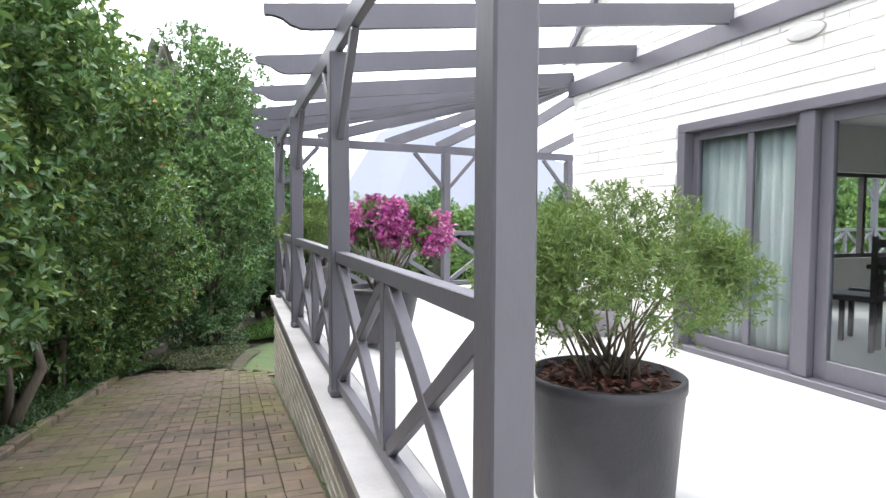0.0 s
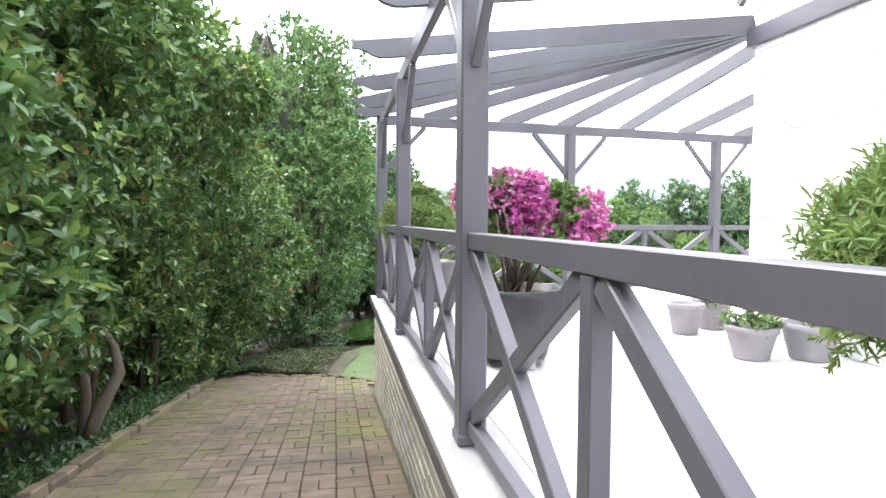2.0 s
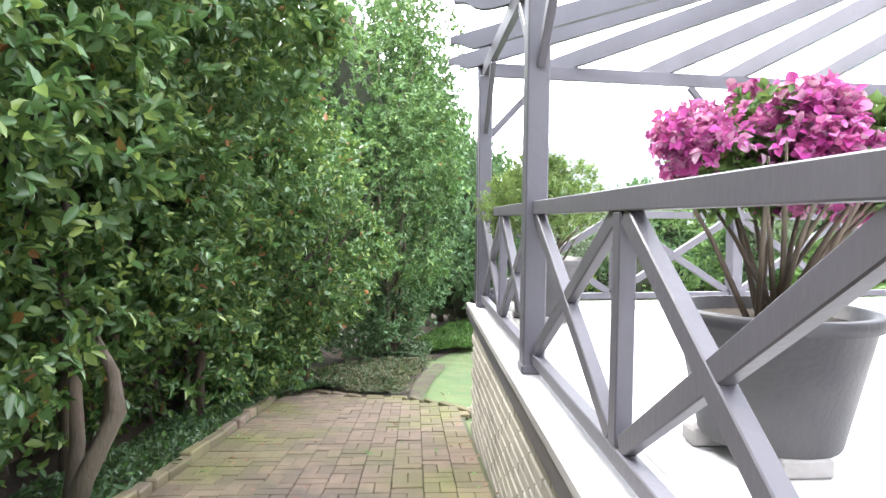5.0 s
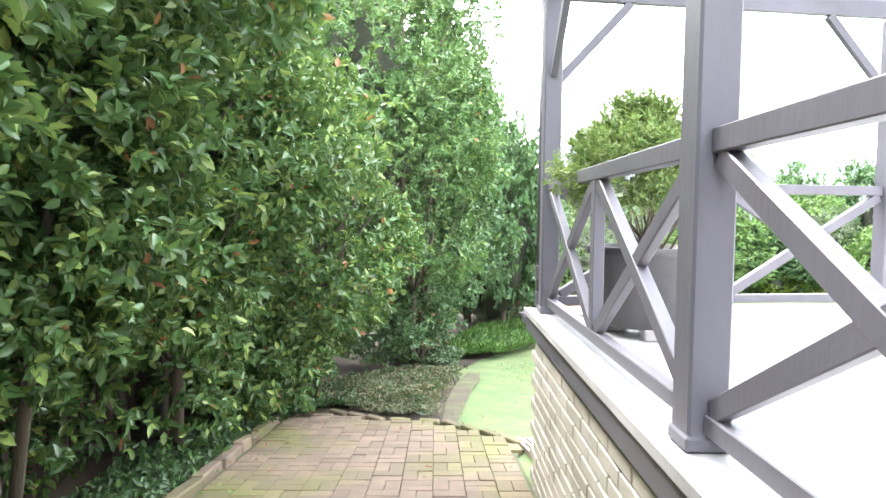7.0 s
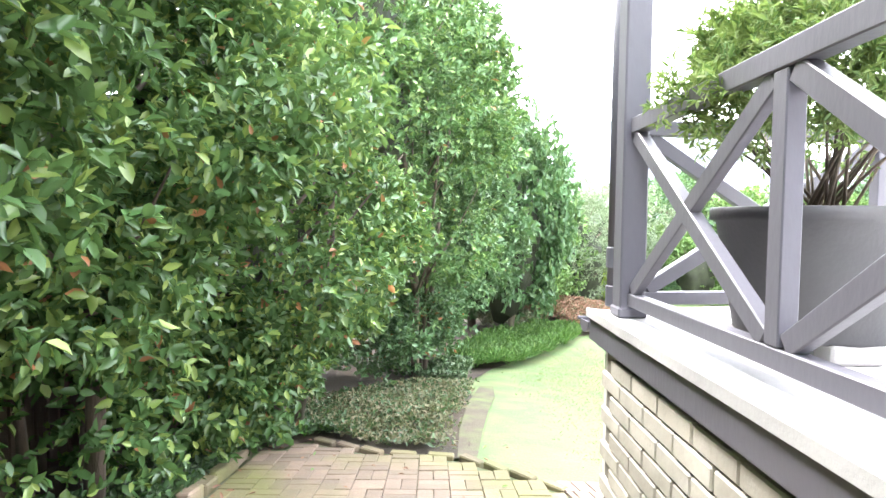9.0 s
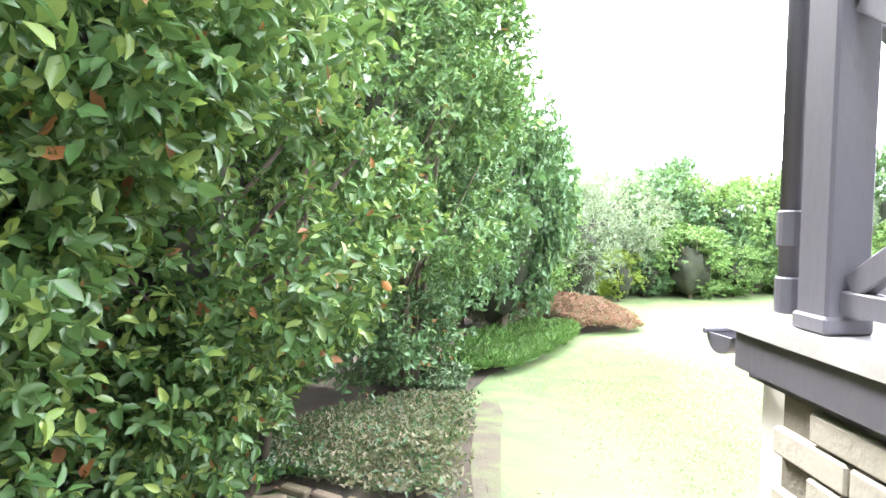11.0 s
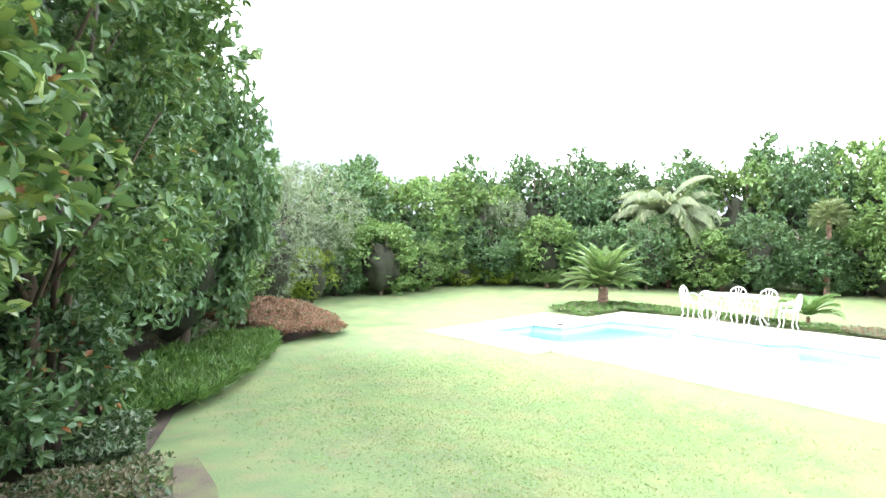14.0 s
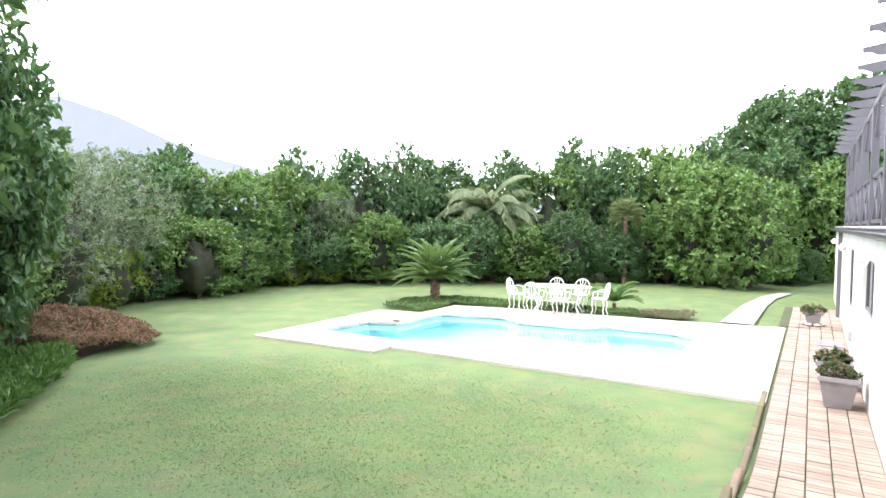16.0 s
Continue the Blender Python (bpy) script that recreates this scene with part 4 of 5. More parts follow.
# ---- ground cover ----
def cover(name, label, outline, count, leaf, mats, height, odd=0.3, slim=0.5, lump=0.5, up=0.6, hump=None, thin=False, fade=0.0):
    """Low planting that follows the ground inside an outline."""
    xs = [p[0] for p in outline]
    ys = [p[1] for p in outline]
    p = np.column_stack([rng.uniform(min(xs), max(xs), count * 3), rng.uniform(min(ys), max(ys), count * 3)])
    p = p[[inside(x, y, outline) for x, y in p]][:count]
    if fade:
        def reach(x, y):
            return min(abs((x1 - x0) * (y0 - y) - (x0 - x) * (y1 - y0)) / math.hypot(x1 - x0, y1 - y0) for (x0, y0), (x1, y1) in zip(outline, outline[1:] + outline[:1]))
        p = p[[rng.random() < min(1.0, reach(x, y) / fade) for x, y in p]]
    top = np.array([height * (0.55 + lump * noise.noise((x * 1.7, y * 1.7, 3.0))) + (hump(x, y) if hump else 0) for x, y in p])
    gz = np.array([garden_z(x, y) for x, y in p])
    k = rng.random(len(p))
    z = gz + np.maximum(0.02, top * (1 - 0.45 * k ** 2))
    base = np.column_stack([p, z])
    along = rng.normal(size=base.shape) * np.array([1, 1, 0.5]) + np.array([0, 0, up])
    face = rng.normal(size=base.shape) * 0.6 + np.array([0, 0, 1.0])
    ln = leaf * rng.uniform(0.6, 1.3, len(p))
    pick = (rng.random(len(p)) < odd).astype(int) if len(mats) > 1 else None
    me = leaves(name, base, along, face, ln, ln * slim, mats, pick, thin=thin)
    return tagged(part(name, me, None), label, "ground cover", kind="stuff")


cover("ground_cover", "low brownish green ground cover beside the worn earth", [(-1.5, 11.7), (-1.2, 11.45), (-0.55, 11.05), (-0.02, 10.9), (0.08, 11.7), (0.25, 13.0), (0.5, 14.5), (-0.2, 14.9), (-1.0, 13.8), (-1.8, 12.8)], 19000, 0.05, [LEAF_COVER, LEAF_IVY], 0.17, 0.3, fade=0.22)
cover("ivy", "dark creeping ivy along the foot of the hedge", [(-2.4, 8.4), (-1.78, 8.4), (-1.74, 10.8), (-1.3, 11.42), (-0.9, 11.4), (-1.3, 12.6), (-2.4, 12.2)], 7000, 0.06, [LEAF_IVY, LEAF_STRAP], 0.14, 0.15)
cover("ivy", "dark creeping ivy under the hedge", [(-2.5, 3.0), (-1.74, 3.0), (-1.72, 8.4), (-2.4, 8.4)], 5000, 0.065, [LEAF_IVY, LEAF_STRAP], 0.10, 0.1)
cover("low_shrub", "clipped grey-blue low shrub at the bed's corner", [(-0.55, 14.5), (0.2, 14.35), (0.42, 15.0), (0.35, 15.9), (-0.5, 15.8)], 6000, 0.05, [LEAF_IVY, LEAF_OLIVE], 0.42, 0.25)
cover("strap_leaf_bed", "bright green strap-leaved border plants", [fr(*p) for p in [(1.4, 16.4), (2.2, 16.6), (4.5, 19.4), (5.1, 20.5), (4.2, 21.4), (2.6, 20.0), (1.3, 17.6)]], 15000, 0.16, [LEAF_STRAP, LEAF_LIGHT], 0.38, 0.2, 0.16, up=1.1)
cover("rust_shrub", "rust-red mounded shrub at the lawn's edge", [fr(*p) for p in [(4.4, 21.6), (5.2, 20.6), (6.2, 20.55), (7.0, 20.95), (7.2, 21.6), (6.6, 23.0), (5.4, 24.2), (3.8, 23.6)]], 24000, 0.07, [LEAF_RUST, LEAF_COVER], 0.30, 0.2, 0.4, hump=lambda x, y: 0.55 * max(0.0, 1 - ((x - 3.6) / 2.0) ** 2 - ((y - 22.85) / 2.1) ** 2))
cover("olive_ground_shrub", "dull olive mounded shrub beside the rust-red one", [fr(*p) for p in [(2.8, 20.6), (4.2, 21.4), (4.8, 22.0), (4.2, 24), (2.6, 23)]], 9000, 0.08, [LEAF_OLIVE, LEAF_COVER], 0.75, 0.5, 0.3)
cover("pool_border", "low clipped green border behind the pool", [fr(*p) for p in [(13.2, 18.85), (14.95, 18.85), (15.5, 16.9), (15.9, 12.6), (16.6, 12.4), (16.5, 16.8), (16.3, 19.6), (15.4, 20.5), (13.4, 20.3)]], 14000, 0.07, [LEAF_STRAP, LEAF_COVER], 0.14, 0.25)
cover("straw_plant", "dry straw-coloured low plants in the pool border", [fr(*p) for p in [(15.75, 12.5), (16.6, 12.4), (16.6, 13.6), (15.7, 13.6)]], 2200, 0.09, [LEAF_RUST, LEAF_OLIVE], 0.26, 0.6, 0.2)

cover("grass", "short mown grass blades on the lawn", [(0.85, 10.6), (3.6, 11.0), (7.6, 11.6), (7.9, 14.0), (6.9, 18.6), (4.4, 20.2), (2.6, 19.6), (0.9, 16.4), (0.9, 14.2), (0.75, 12.8)], 110000, 0.032, [GRASS], 0.004, 0, 0.3, 0.2, up=0.25, thin=True, fade=1.8)


# ---- palms ----
def frond(rng, length, droop, mat, pairs=34, leaflet=0.32, width=0.022, vee=0.5, rise=0.9):
    """Arching midrib and leaflets, as base points and directions."""
    s = np.linspace(0.06, 1, pairs)
    ang = rise - droop * s ** 1.3
    px_, pz = np.cumsum(np.cos(ang)) * length / pairs, np.cumsum(np.sin(ang)) * length / pairs
    mid = np.column_stack([px_, 0 * s, pz])
    tang = np.column_stack([np.cos(ang), 0 * s, np.sin(ang)])
    size = leaflet * np.sin(np.clip(s * 1.02, 0, 1) * 2.6 + 0.35).clip(0.15)
    base = np.concatenate([mid, mid])
    along = np.concatenate([tang * 0.75 + np.array([0, sd, vee]) for sd in (1, -1)])
    return mid, base, along, np.concatenate([size, size]), width


def palm(name, label, x, y, z, trunk_h, trunk_r, count, length, droop, mat, leaflet, rise=(0.2, 1.35), pairs=34, vee=0.5, hang=0.0):
    t = thing(name, label, "palm", (x, y, z))
    wood = bmesh.new()
    n = 10
    tube(wood, [(0.02 * math.sin(i * 2), 0, trunk_h * i / n - 0.05) for i in range(n + 1)], [trunk_r * (1.15 - 0.2 * i / n) * (1 + 0.09 * (i % 2)) for i in range(n + 1)], 12)
    part("trunk", wood, PALM_BARK, t)
    for k in range(count):
        yaw = 2.39996 * k
        r = rise[0] + (rise[1] - rise[0]) * (k / count)
        mid, b, a, s, w = frond(rng, length * rng.uniform(0.8, 1.05), droop * rng.uniform(0.8, 1.2), mat, pairs, leaflet, vee=vee, rise=r)
        c, sn = math.cos(yaw), math.sin(yaw)
        rot = np.array([[c, sn, 0], [-sn, c, 0], [0, 0, 1]])
        up = np.array([0, 0, trunk_h])
        b, a, mid = b @ rot + up, a @ rot + np.array([0, 0, -hang]), mid @ rot + up
        face = np.tile((0.0, 0.0, 1.0), (len(b), 1)) + rng.normal(size=b.shape) * 0.2
        fp = part("frond", leaves("frond", b, a, face, s, s * 0 + 0.035 * leaflet / 0.3, [mat], fold=0.1), None, t)
        rib = bmesh.new()
        tube(rib, [tuple(map(float, q)) for q in mid[::4]], [0.014 * (1 - 0.8 * q) for q in np.linspace(0, 1, len(mid[::4]))], 4)
        part("midrib", rib, mat, fp)
    return t


palm("cycad", "stout cycad palm with stiff arching fronds", *fr(15.6, 19.9), POOL_Z, 0.62, 0.14, 52, 1.6, 0.85, FROND, 0.28, (0.25, 1.5), 40)
palm("feather_palm", "tall feather palm with long drooping fronds", *fr(22.9, 21.8), POOL_Z, 2.5, 0.17, 38, 3.3, 2.5, FROND_GREY, 0.62, (0.55, 1.75), 46, -0.1, 1.0)
palm("fan_palm", "bushy green palm below the trees", *fr(23.2, 19.6), POOL_Z, 0.5, 0.12, 30, 1.9, 1.2, FROND, 0.5, (0.3, 1.4), 26)
palm("fan_palm", "bushy green palm below the trees", *fr(22.4, 21.4), POOL_Z, 0.3, 0.12, 24, 1.4, 1.0, FROND, 0.4, (0.2, 1.4), 26)
palm("spiky_plant", "spiky cordyline among the trees", *fr(24.6, 16.4), POOL_Z, 2.9, 0.09, 40, 0.75, 0.7, FROND_GREY, 0.45, (-0.6, 1.45), 8, 0.3)
palm("young_palm", "young bright green palm in the pool border", *fr(16.85, 14.6), POOL_Z, 0.22, 0.05, 11, 0.95, 1.0, LEAF_STRAP, 0.32, (0.35, 1.3), 18)
palm("young_palm", "low green palm in front of the bushes", *fr(20.3, 23.9), POOL_Z, 0.15, 0.05, 14, 0.9, 1.0, LEAF_STRAP, 0.3, (0.3, 1.3), 16)
palm("young_palm", "low green palm in front of the bushes", *fr(18.3, 24.3), POOL_Z, 0.15, 0.05, 14, 0.9, 1.0, FROND, 0.3, (0.3, 1.3), 16)
# ridge sheet whose pale colour carries the haze
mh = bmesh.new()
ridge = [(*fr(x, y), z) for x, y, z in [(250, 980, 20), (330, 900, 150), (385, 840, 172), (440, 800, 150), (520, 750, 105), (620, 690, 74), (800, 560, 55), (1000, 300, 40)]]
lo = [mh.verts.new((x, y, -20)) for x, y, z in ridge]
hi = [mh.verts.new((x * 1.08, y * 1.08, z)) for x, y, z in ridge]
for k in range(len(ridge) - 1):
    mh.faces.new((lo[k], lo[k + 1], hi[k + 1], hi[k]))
tagged(part("backdrop", mh, HILL), "mountain beyond the trees with haze put into its pale colour", "mountain", kind="structure")


# ---- sliding door, room and wall fittings ----
def pane_frame(parent, lo, hi, w=0.07, depth=0.05, glass=True, mat=None):
    """A frame in the plane of a wall along y: lo and hi are (y, z)."""
    mat = mat or PAINT
    (y0, z0), (y1, z1) = lo, hi
    x = HOUSE_X + 0.06
    f = part("window_frame", box((x, y0, z0), (x + depth, y0 + w, z1), 0.004), mat, parent)
    part("stile", box((x, y1 - w, z0), (x + depth, y1, z1), 0.004), mat, f)
    part("head_rail", box((x, y0 + w, z1 - w), (x + depth, y1 - w, z1), 0.004), mat, f)
    part("sill_rail", box((x, y0 + w, z0), (x + depth, y1 - w, z0 + w * 1.5), 0.004), mat, f)
    if glass:
        g = part("pane", box((x + 0.02, y0 + w, z0 + w * 1.5), (x + 0.028, y1 - w, z1 - w)), GLASS, parent, "clear reflective glass")
        g.visible_shadow = False


door = thing("door_1", "grey framed sliding glass doors, half open", "glass door", kind="structure")
part("head", box((HOUSE_X - 0.03, DOOR[0], 2.225), (HOUSE_X + 0.16, DOOR[1] + 0.02, 2.30), 0.005), PAINT, door)
part("jamb", box((HOUSE_X - 0.03, DOOR[1] - 0.07, T_Z), (HOUSE_X + 0.16, DOOR[1] + 0.02, 2.222), 0.005), PAINT, door)
part("threshold", box((HOUSE_X - 0.03, DOOR[0], T_Z - 0.002), (HOUSE_X + 0.16, DOOR[1] - 0.072, T_Z + 0.05), 0.005), PAINT, door)
pane_frame(door, (3.36, T_Z + 0.052), (4.428, 2.222))
part("mullion", box((HOUSE_X + 0.0, 3.24, T_Z + 0.052), (HOUSE_X + 0.13, 3.356, 2.222), 0.004), PAINT, door)
part("glazing_bar", box((HOUSE_X + 0.07, 3.80, T_Z + 0.16), (HOUSE_X + 0.10, 3.86, 2.15), 0.003), PAINT, door)
pane_frame(door, (1.9, T_Z + 0.052), (3.236, 2.222), 0.09)
pane_frame(door, (0.45, T_Z + 0.052), (1.896, 2.222))


def curtain(y0, y1, x):
    bm = bmesh.new()
    n = 70
    cols = []
    for k in range(n + 1):
        y = y0 + (y1 - y0) * k / n
        o = 0.028 * math.sin(k * 0.9) + 0.012 * math.sin(k * 2.3)
        cols.append([bm.verts.new((x + o * (1.0 - 0.3 * z / 2.2), y, z)) for z in (T_Z + 0.03, T_Z + 0.9, 2.28)])
    for a, b in zip(cols, cols[1:]):
        for j in range(2):
            bm.faces.new((a[j], b[j], b[j + 1], a[j + 1]))
    ob = part("curtain", bm, CURTAIN, smooth=True)
    s = ob.modifiers.new("cloth", 'SOLIDIFY')
    s.thickness = 0.004
    return tagged(ob, "white sheer curtain hanging inside the glass door", "curtain")


curtain(3.38, 4.42, HOUSE_X + 0.158)
win = thing("window_1", "dark framed wide window looking to the pergola", "window", kind="structure")
for x in (6.0, 7.16, 8.36, 9.54):
    part("window_frame", box((x, HOUSE_Y - 0.16, 0.95), (x + 0.06, HOUSE_Y - 0.08, 2.12), 0.004), DARK, win)
for z in (0.95, 2.06):
    part("window_rail", box((6.06, HOUSE_Y - 0.155, z), (9.54, HOUSE_Y - 0.085, z + 0.06), 0.004), DARK, win)


def dining_chair(x, y, turn):
    t = thing("dining_chair", "dark wooden dining chair inside the room", "chair", (x, y, T_Z + 0.005), turn, "dining chairs")
    part("seat", box((-0.22, -0.22, 0.43), (0.22, 0.22, 0.48), 0.012), DARK, t)
    for a in (-0.19, 0.19):
        part("leg", box((a - 0.02, 0.17, 0), (a + 0.02, 0.21, 0.428), 0.005), DARK, t)
        part("back_post", box((a - 0.02, -0.21, 0), (a + 0.02, -0.17, 1.0), 0.005), DARK, t)
    for z in (0.6, 0.75, 0.9):
        part("slat", box((-0.168, -0.20, z), (0.168, -0.18, z + 0.07), 0.004), DARK, t)
    return t


for x, y, a in ((5.35, 4.0, 15), (5.95, 4.15, 0), (6.5, 3.3, 180), (5.7, 3.0, 190)):
    dining_chair(x, y, a)
table = thing("dining_table", "dark wooden dining table inside the room", "table", (6.2, 3.6, T_Z + 0.005), 0)
part("tabletop", box((-0.9, -0.3, 0.71), (0.9, 0.3, 0.75), 0.008), DARK, table)
for a in (-0.82, 0.82):
    for b in (-0.24, 0.24):
        part("leg", box((a - 0.03, b - 0.03, 0), (a + 0.03, b + 0.03, 0.708), 0.004), DARK, table)

lamp = thing("bulkhead_light", "oval white bulkhead lamp on the brick wall", "wall lamp", (HOUSE_X, 3.32, 2.76))
bm = lathe([(0.09, 0), (0.095, 0.02), (0.085, 0.05), (0.05, 0.075), (0.01, 0.08)], 24)
bmesh.ops.transform(bm, matrix=Matrix.Rotation(radians(-90), 4, 'Y') @ Matrix.Diagonal((0.55, 1.5, 1, 1)), verts=bm.verts)
part("diffuser", bm, IRON, lamp, "milky oval diffuser", True)
bm = lathe([(0.1, -0.002), (0.1, 0.018), (0.098, 0.02)], 24)
bmesh.ops.transform(bm, matrix=Matrix.Rotation(radians(-90), 4, 'Y') @ Matrix.Diagonal((0.6, 1.52, 1, 1)), verts=bm.verts)
part("base_ring", bm, CONCRETE, lamp)

pipe = thing("downpipe", "grey round downpipe beside the corner post", "pipe", (0.675, 9.075, POST_Z))
bm = bmesh.new()
tube(bm, [(0, 0, 0.06), (0, 0, 2.3)], [0.03, 0.03], 16)
part("pipe", bm, PAINT, pipe, smooth=True)
for z in (0.03, 0.22):
    part("socket", lathe([(0.033, z), (0.037, z + 0.005), (0.037, z + 0.1), (0.033, z + 0.105)], 16), PAINT, pipe)
barge = tagged(part("roof_verge", bar((HOUSE_X - 0.06, 6.40, 3.28), (HOUSE_X - 0.06, 5.2, 4.28), 0.05, 0.07), PAINT), "grey sloping verge pipe on the white wall", "roof trim", kind="structure")

# ---- pool front ----
for k, (a, b, lo, hi) in enumerate(HOLES):
    w = front(thing("window_%d" % (k + 2), "grey framed window in the white lower wall", "window", kind="structure"))
    y = FACADE_Y - 0.10
    for x in (a, (a + b) / 2 - 0.03, b - 0.06):
        part("window_frame", box((x, y, lo), (x + 0.06, y + 0.05, hi), 0.004), PAINT, w)
    for z in (lo, hi - 0.06):
        part("window_rail", box((a + 0.062, y + 0.002, z), (b - 0.062, y + 0.046, z + 0.06), 0.004), PAINT, w)
    g = part("pane", box((a + 0.06, y + 0.02, lo + 0.06), (b - 0.06, y + 0.027, hi - 0.06)), GLASS, w)
    g.visible_shadow = False
    part("window_sill", box((a - 0.05, FACADE_Y - 0.05, lo - 0.06), (b + 0.05, FACADE_Y + 0.04, lo - 0.002), 0.006), WHITE, w)
    part("room_back", box((a - 0.3, FACADE_Y - 1.6, -2.3), (b + 0.3, FACADE_Y - 1.5, 0.1)), ROOM, w)
dp = front(thing("downpipe", "grey rectangular downpipe on the white wall", "pipe"))
part("pipe", box((18.8, FACADE_Y + 0.002, POOL_Z + 0.02), (18.92, FACADE_Y + 0.09, 0.22), 0.01), PAINT, dp)
part("bracket", box((18.77, FACADE_Y + 0.002, -0.9), (18.95, FACADE_Y + 0.096, -0.86), 0.004), PAINT, dp)
for x in (8.75, 14.2, 19.8):
    l = front(thing("wall_lantern", "small white wall lantern under the eaves", "wall lamp", (x, FACADE_Y, -0.12), group="wall lanterns"))
    part("bracket", box((-0.03, 0, 0.0), (0.03, 0.04, 0.12), 0.005), IRON, l)
    part("arm", box((-0.012, 0.04, 0.07), (0.012, 0.12, 0.09), 0.003), IRON, l)
    part("shade", lathe([(0.02, 0.13), (0.085, 0.05), (0.08, 0.045), (0.05, -0.02), (0.02, -0.03)][::-1], 16, (0, 0.16, 0)), IRON, l)
tap = front(thing("wall_socket", "small grey outdoor socket box on the wall", "socket", (13.3, FACADE_Y, -1.7)))
part("box", box((-0.07, 0, -0.09), (0.07, 0.06, 0.09), 0.01), CONCRETE, tap)
mat_ = front(tagged(part("door_mat", box((14.0, 9.25, POOL_Z + 0.03), (14.7, 9.7, POOL_Z + 0.045), 0.004), POT_GREY), "grey door mat on the brick paving", "mat"))


def planter(x, y, w=0.44, d=0.40, h=0.36, stones=False):
    t = front(thing("planter", "tapered grey square planter on the brick paving", "planter", (x, y, POOL_Z + 0.03), group="planters by the house"))
    z0 = 0.0
    if stones:
        for k in range(7):
            part("stone", lathe([(0.02, 0), (0.07, 0.02), (0.075, 0.05), (0.03, 0.075)], 8, (0.2 * math.cos(k * 0.9), 0.2 * math.sin(k * 0.9), 0)), STONE, t)
        z0 = 0.05
    bm = bmesh.new()
    rings = []
    for f, z in ((0.68, 0), (0.70, 0.03), (0.97, h - 0.06), (1.06, h - 0.055), (1.06, h), (0.94, h), (0.90, h - 0.05)):
        rings.append([bm.verts.new((sx * w / 2 * f, sy * d / 2 * f, z0 + z)) for sx, sy in ((-1, -1), (1, -1), (1, 1), (-1, 1))])
    for a, b in zip(rings, rings[1:]):
        for k in range(4):
            bm.faces.new((a[k], a[(k + 1) % 4], b[(k + 1) % 4], b[k]))
    bm.faces.new(rings[0][::-1])
    part("body", bm, POT_GREY, t)
    part("soil", box((-w * 0.44, -d * 0.44, z0 + h - 0.07), (w * 0.44, d * 0.44, z0 + h - 0.045)), SOIL, t)
    me = crown("planter_leaves", rng, (0, 0, 0.06), (0.26, 0.24, 0.08), 12, 200, 7, 0.045, [LEAF_IVY, LEAF_RUST], 0.3, 0.4, slim=0.45, spread=0.06)
    front(plant("planter_shrub", "sparse trailing dark green plant in a grey planter", "plant", (x, y, POOL_Z + 0.03 + z0 + h - 0.05), me, stems(rng, 10, 0.1, 0.28, -0.01, 0.12, 0.005), group="planter plants"))


planter(9.45, 9.50, 0.50, 0.44, 0.42)
planter(10.45, 9.52, 0.50, 0.44, 0.42)
planter(16.85, 9.78, 0.36, 0.36, 0.30, True)


# ---- table and chairs by the pool ----
def garden_chair():
    t = thing("garden_chair", "ornate white cast iron garden chair by the pool", "chair", group="chairs round the garden table")
    part("seat", lathe([(0.01, 0.43), (0.19, 0.43), (0.215, 0.44), (0.215, 0.455), (0.19, 0.462), (0.01, 0.458)], 20), IRON, t)
    for a in (45, 135, 225, 315):
        c, s = math.cos(radians(a)), math.sin(radians(a))
        bm = bmesh.new()
        tube(bm, [(c * 0.19, s * 0.19, 0.43), (c * 0.23, s * 0.23, 0.3), (c * 0.19, s * 0.19, 0.14), (c * 0.25, s * 0.25, 0.0)], [0.02, 0.018, 0.014, 0.02], 6)
        part("leg", bm, IRON, t)
    bm = bmesh.new()
    pts = [(-0.19, -0.16, 0.45), (-0.21, -0.2, 0.62), (-0.19, -0.22, 0.76), (-0.12, -0.235, 0.83), (-0.05, -0.24, 0.86), (0.05, -0.24, 0.86), (0.12, -0.235, 0.83), (0.19, -0.22, 0.76), (0.21, -0.2, 0.62), (0.19, -0.16, 0.45)]
    tube(bm, pts, [0.018] * len(pts), 6)
    part("backrest", bm, IRON, t)
    for x in (-0.09, 0.0, 0.09):
        bm = bmesh.new()
        tube(bm, [(x * 0.5, -0.17, 0.45), (x * 1.5, -0.21, 0.6), (x * 0.6, -0.225, 0.7), (x, -0.237, 0.85)], [0.012, 0.018, 0.012, 0.014], 5)
        part("back_scroll", bm, IRON, t)
    for x in (-1, 1):
        bm = bmesh.new()
        tube(bm, [(0.2 * x, -0.19, 0.64), (0.24 * x, -0.05, 0.66), (0.23 * x, 0.1, 0.63), (0.19 * x, 0.12, 0.46)], [0.014] * 4, 6)
        part("armrest", bm, IRON, t)
    return t


SEAT_Z = POOL_Z + 0.022
seats = [(15.10, 16.85, 180), (15.45, 14.60, 0), (14.68, 15.40, -90), (14.62, 16.10, -90), (15.92, 15.30, 90), (15.88, 16.05, 90)]
first = garden_chair()
first.matrix_basis = FRONT @ pose(seats[0][0], seats[0][1], SEAT_Z, 0, 0, seats[0][2])
for x, y, a in seats[1:]:
    copy_thing(first, FRONT @ pose(x, y, SEAT_Z, 0, 0, a))
gt_ = front(thing("garden_table", "long oval white cast iron garden table", "table", (15.28, 15.70, SEAT_Z), 10))
bm = lathe([(0.02, 0.70), (0.44, 0.70), (0.47, 0.712), (0.47, 0.73), (0.44, 0.738), (0.02, 0.738)], 36)
bmesh.ops.transform(bm, matrix=Matrix.Diagonal((1, 1.95, 1, 1)), verts=bm.verts)
part("tabletop", bm, IRON, gt_)
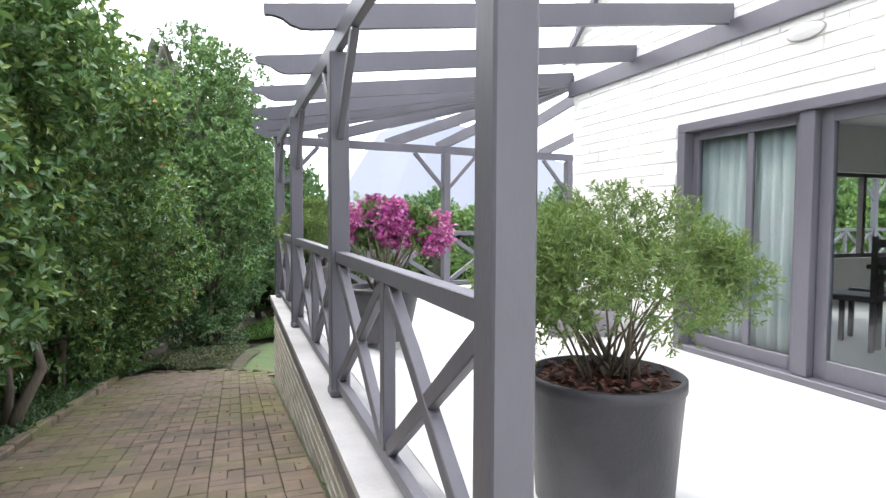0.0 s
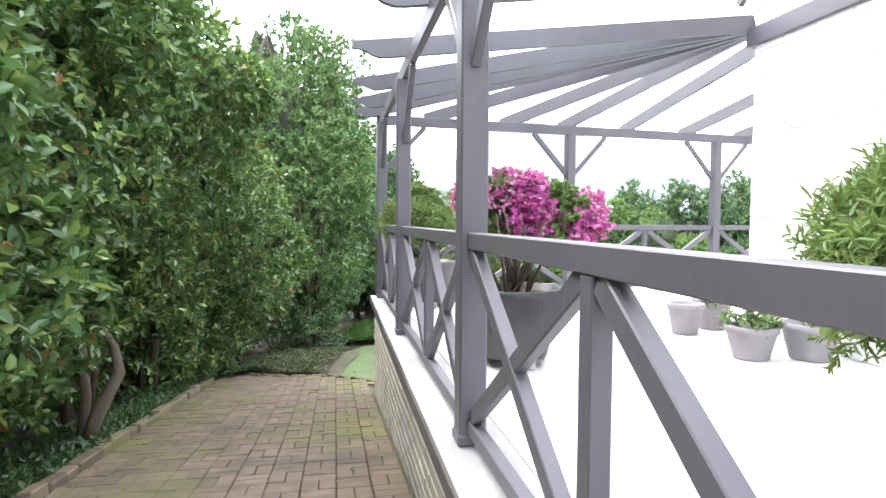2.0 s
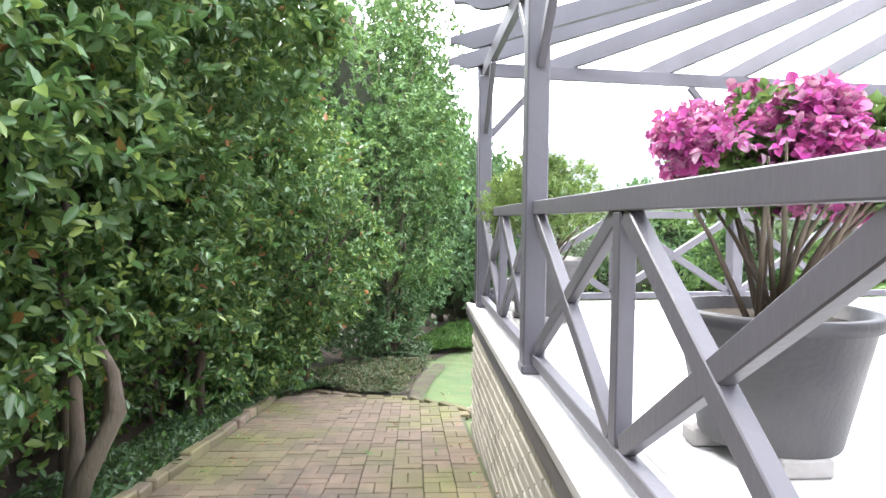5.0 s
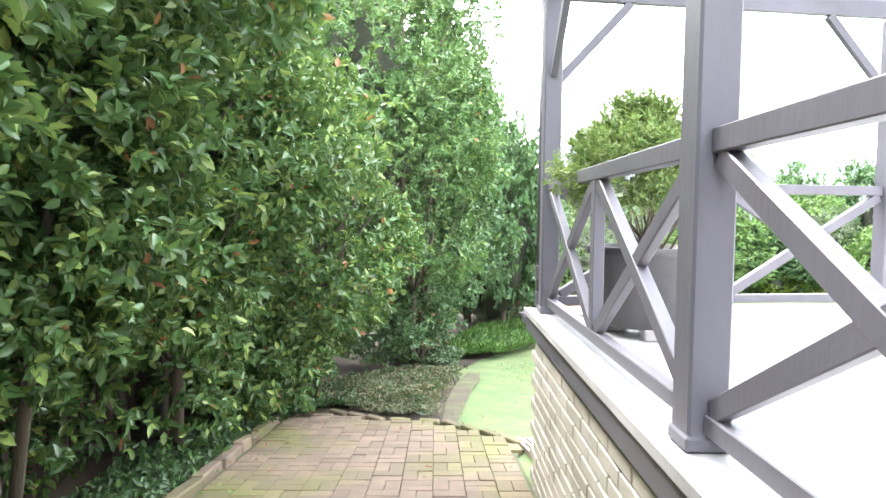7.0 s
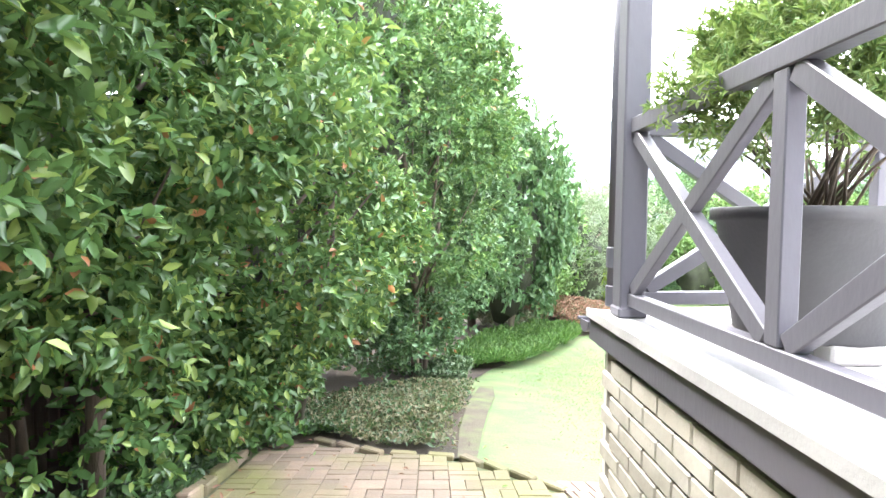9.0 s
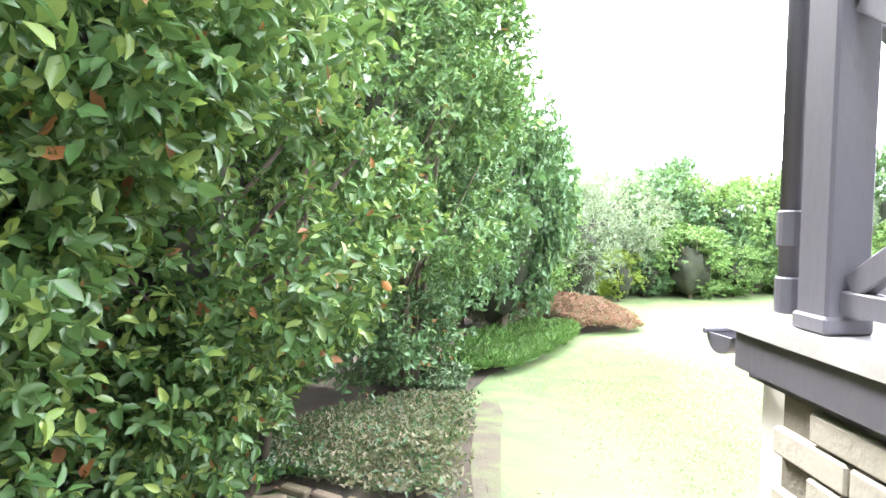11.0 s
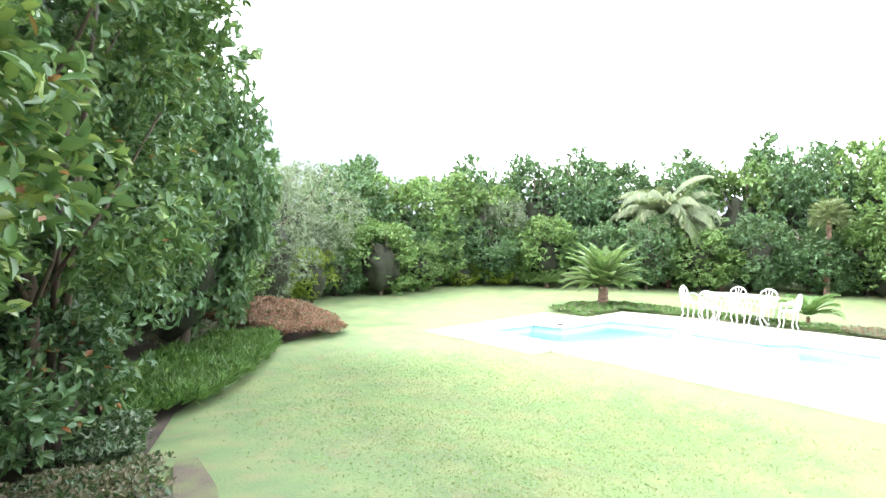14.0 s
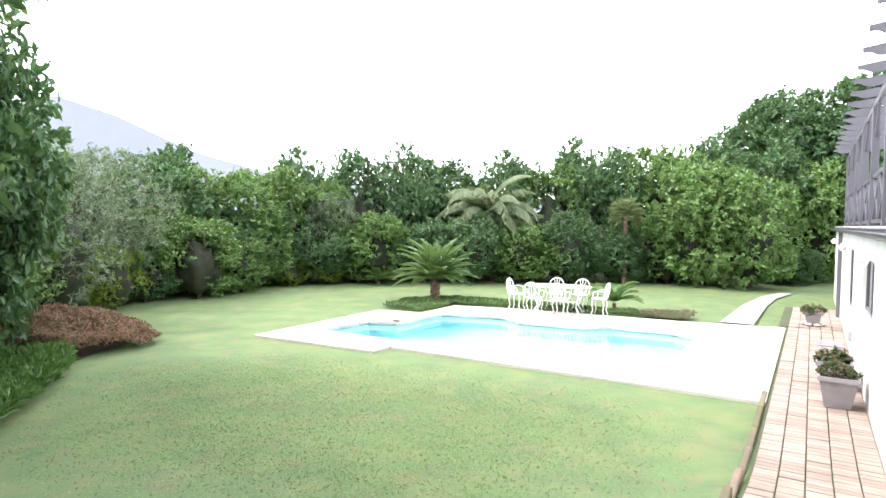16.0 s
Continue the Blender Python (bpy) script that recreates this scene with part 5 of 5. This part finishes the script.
for sx in (-1, 1):
    for sy in (-1, 1):
        bm = bmesh.new()
        tube(bm, [(0.22 * sx, 0.55 * sy, 0.70), (0.28 * sx, 0.6 * sy, 0.45), (0.18 * sx, 0.52 * sy, 0.2), (0.3 * sx, 0.62 * sy, 0.0)], [0.03, 0.026, 0.02, 0.03], 7)
        part("leg", bm, IRON, gt_)
bm = bmesh.new()
tube(bm, [(0, -0.5, 0.3), (0, 0.5, 0.3)], [0.016, 0.016], 6)
part("stretcher", bm, IRON, gt_)

# ---- bricks, stones and pavers ----
def brick_mesh(name, size, bevel, mat):
    return finish(name, box((-size[0] / 2, -size[1] / 2, -size[2] / 2), tuple(s / 2 for s in size), bevel), mat)


rnd = random.Random(5)
SLOPE = math.degrees(math.atan(-0.135))
PAVERS = [brick_mesh("paver", (0.216 - 0.002 * k, 0.106 - 0.001 * k, 0.05), 0.004 + 0.001 * k, PAVER) for k in range(3)]
near, far = [], []
for i in range(-8, 4):
    for j in range(-18, 56):
        cx, cy = 0.02 + 0.22 * i, 0.22 * j
        for k in (-1, 1):
            x, y, a = (cx, cy + 0.055 * k, 0) if (i + j) % 2 else (cx + 0.055 * k, cy, 90)
            if inside(x, y, PATH_EDGE) and inside(x + 0.06, y, PATH_EDGE) and inside(x - 0.06, y, PATH_EDGE):
                (near if 4.6 < y < 7.9 else far).append((x, y, a))
for x, y, a in near:
    ob = part("paver", PAVERS[rnd.randrange(3)], None, pavement)
    ob.matrix_basis = pose(x, y, garden_z(x, y) + 0.004 + rnd.uniform(-0.004, 0.005), SLOPE + rnd.uniform(-0.8, 0.8), rnd.uniform(-0.8, 0.8), 0) @ pose(0, 0, 0, 0, 0, a + rnd.uniform(-1.5, 1.5))
vs, fs = [], []
for x, y, a in far:
    m = pose(x, y, garden_z(x, y) + 0.004 + rnd.uniform(-0.004, 0.005), SLOPE + rnd.uniform(-0.8, 0.8), rnd.uniform(-0.8, 0.8), 0) @ pose(0, 0, 0, 0, 0, a + rnd.uniform(-1.5, 1.5))
    k = len(vs)
    for z, ins in ((-0.02, 0), (0.021, 0), (0.025, 0.004)):
        for sx, sy in ((-1, -1), (1, -1), (1, 1), (-1, 1)):
            vs.append(tuple(m @ Vector((sx * (0.1075 - ins), sy * (0.053 - ins), z))))
    fs.append((k + 8, k + 9, k + 10, k + 11))
    fs += [(k + r + c, k + r + (c + 1) % 4, k + r + 4 + (c + 1) % 4, k + r + 4 + c) for r in (0, 4) for c in range(4)]
me = bpy.data.meshes.new("pavers")
me.from_pydata(vs, [], fs)
me.materials.append(PAVER_JOINED)
tagged(part("pavers", me, None, pavement), kind="stuff")

# kerb of bricks on edge along the hedge, partly overgrown, and the path's far edge
KERB = [brick_mesh("kerb_brick", (0.10, 0.215 + 0.2 * k, 0.13), 0.012, PAVER) for k in range(2)]
kerb = thing("kerb", "low brick kerb along the foot of the hedge", "kerb", kind="structure")
y = 0.5
while y < 11.0:
    k = int(rnd.random() < 0.35)
    ln = 0.215 + 0.2 * k
    ob = part("kerb_brick", KERB[k], None, kerb)
    x = -1.66 - 0.009 * (y - 2)
    ob.matrix_basis = pose(x + rnd.uniform(-0.015, 0.015), y + ln / 2, garden_z(x, y + ln / 2) + 0.02 + rnd.uniform(-0.015, 0.01), SLOPE, rnd.uniform(-4, 4), rnd.uniform(-3, 3))
    y += ln + 0.012
EDGE = brick_mesh("edge_brick", (0.215, 0.08, 0.12), 0.01, PAVER)
pts = [Vector((0.72, 10.08, 0)), Vector((0.02, 10.87, 0)), Vector((-0.6, 10.97, 0)), Vector((-1.27, 11.42, 0))]
edge = thing("path_edging", "brick edging where the path ends", "edging", kind="structure")
for a, b in zip(pts, pts[1:]):
    n = int((b - a).length / 0.225)
    for k in range(n):
        p = a.lerp(b, (k + 0.5) / n)
        ob = part("edge_brick", EDGE, None, edge)
        ob.matrix_basis = pose(p.x, p.y, garden_z(p.x, p.y) - 0.02, 0, 0, math.degrees(math.atan2((b - a).y, (b - a).x)) + rnd.uniform(-2, 2))

# painted bricks of the terrace wall
WALL_BRICK = [brick_mesh("brick", (0.03, 0.283 - 0.004 * k, 0.078), 0.007, CREAM) for k in range(2)]
row = 0
z = T_Z - 0.18 - 0.042
while z > -1.25:
    y = 1.35 + 0.145 * (row % 2)
    while y < 8.86:
        if z > garden_z(0.5, y + 0.15) - 0.07:
            ob = part("brick", WALL_BRICK[rnd.randrange(2)], None, wall_terrace)
            ob.matrix_basis = pose(0.628 + rnd.uniform(-0.002, 0.002), y + 0.145, z, rnd.uniform(-0.3, 0.3), 0, 0)
        y += 0.29
    z -= 0.086
    row += 1

# painted bricks of the house wall
HOUSE_BRICK = brick_mesh("brick", (0.02, 0.333, 0.096), 0.006, WHITE)
for r in range(37):
    z = T_Z + 0.055 + 0.103 * r
    y = 6.25 - 0.17 - 0.17 * (r % 2)
    while y > 2.7:
        if y - 0.17 > DOOR[1] + 0.03 or z - 0.05 > DOOR[2]:
            ob = part("brick", HOUSE_BRICK, None, hw)
            ob.matrix_basis = pose(HOUSE_X - 0.002, y, z, 0, 0, 0)
        y -= 0.34
litter = np.array([(x, y) for x, y in zip(rng.uniform(-1.7, 0.6, 420), rng.uniform(1, 11.5, 420)) if x < -1.2 or x > 0.42 or rng.random() < 0.25])
lb = np.column_stack([litter, [garden_z(x, y) + 0.036 for x, y in litter]])
la = rng.normal(size=lb.shape) * np.array([1, 1, 0.1])
tagged(part("fallen_leaves", leaves("fallen_leaves", lb, la, np.tile((0.0, 0.0, 1.0), (len(lb), 1)) + rng.normal(size=lb.shape) * 0.2, rng.uniform(0.03, 0.07, len(lb)), rng.uniform(0.015, 0.03, len(lb)), [LEAF_RUST, LEAF_LIGHT], (rng.random(len(lb)) < 0.3).astype(int)), None), "dry fallen leaves scattered on the brick path", "fallen leaves", kind="stuff")
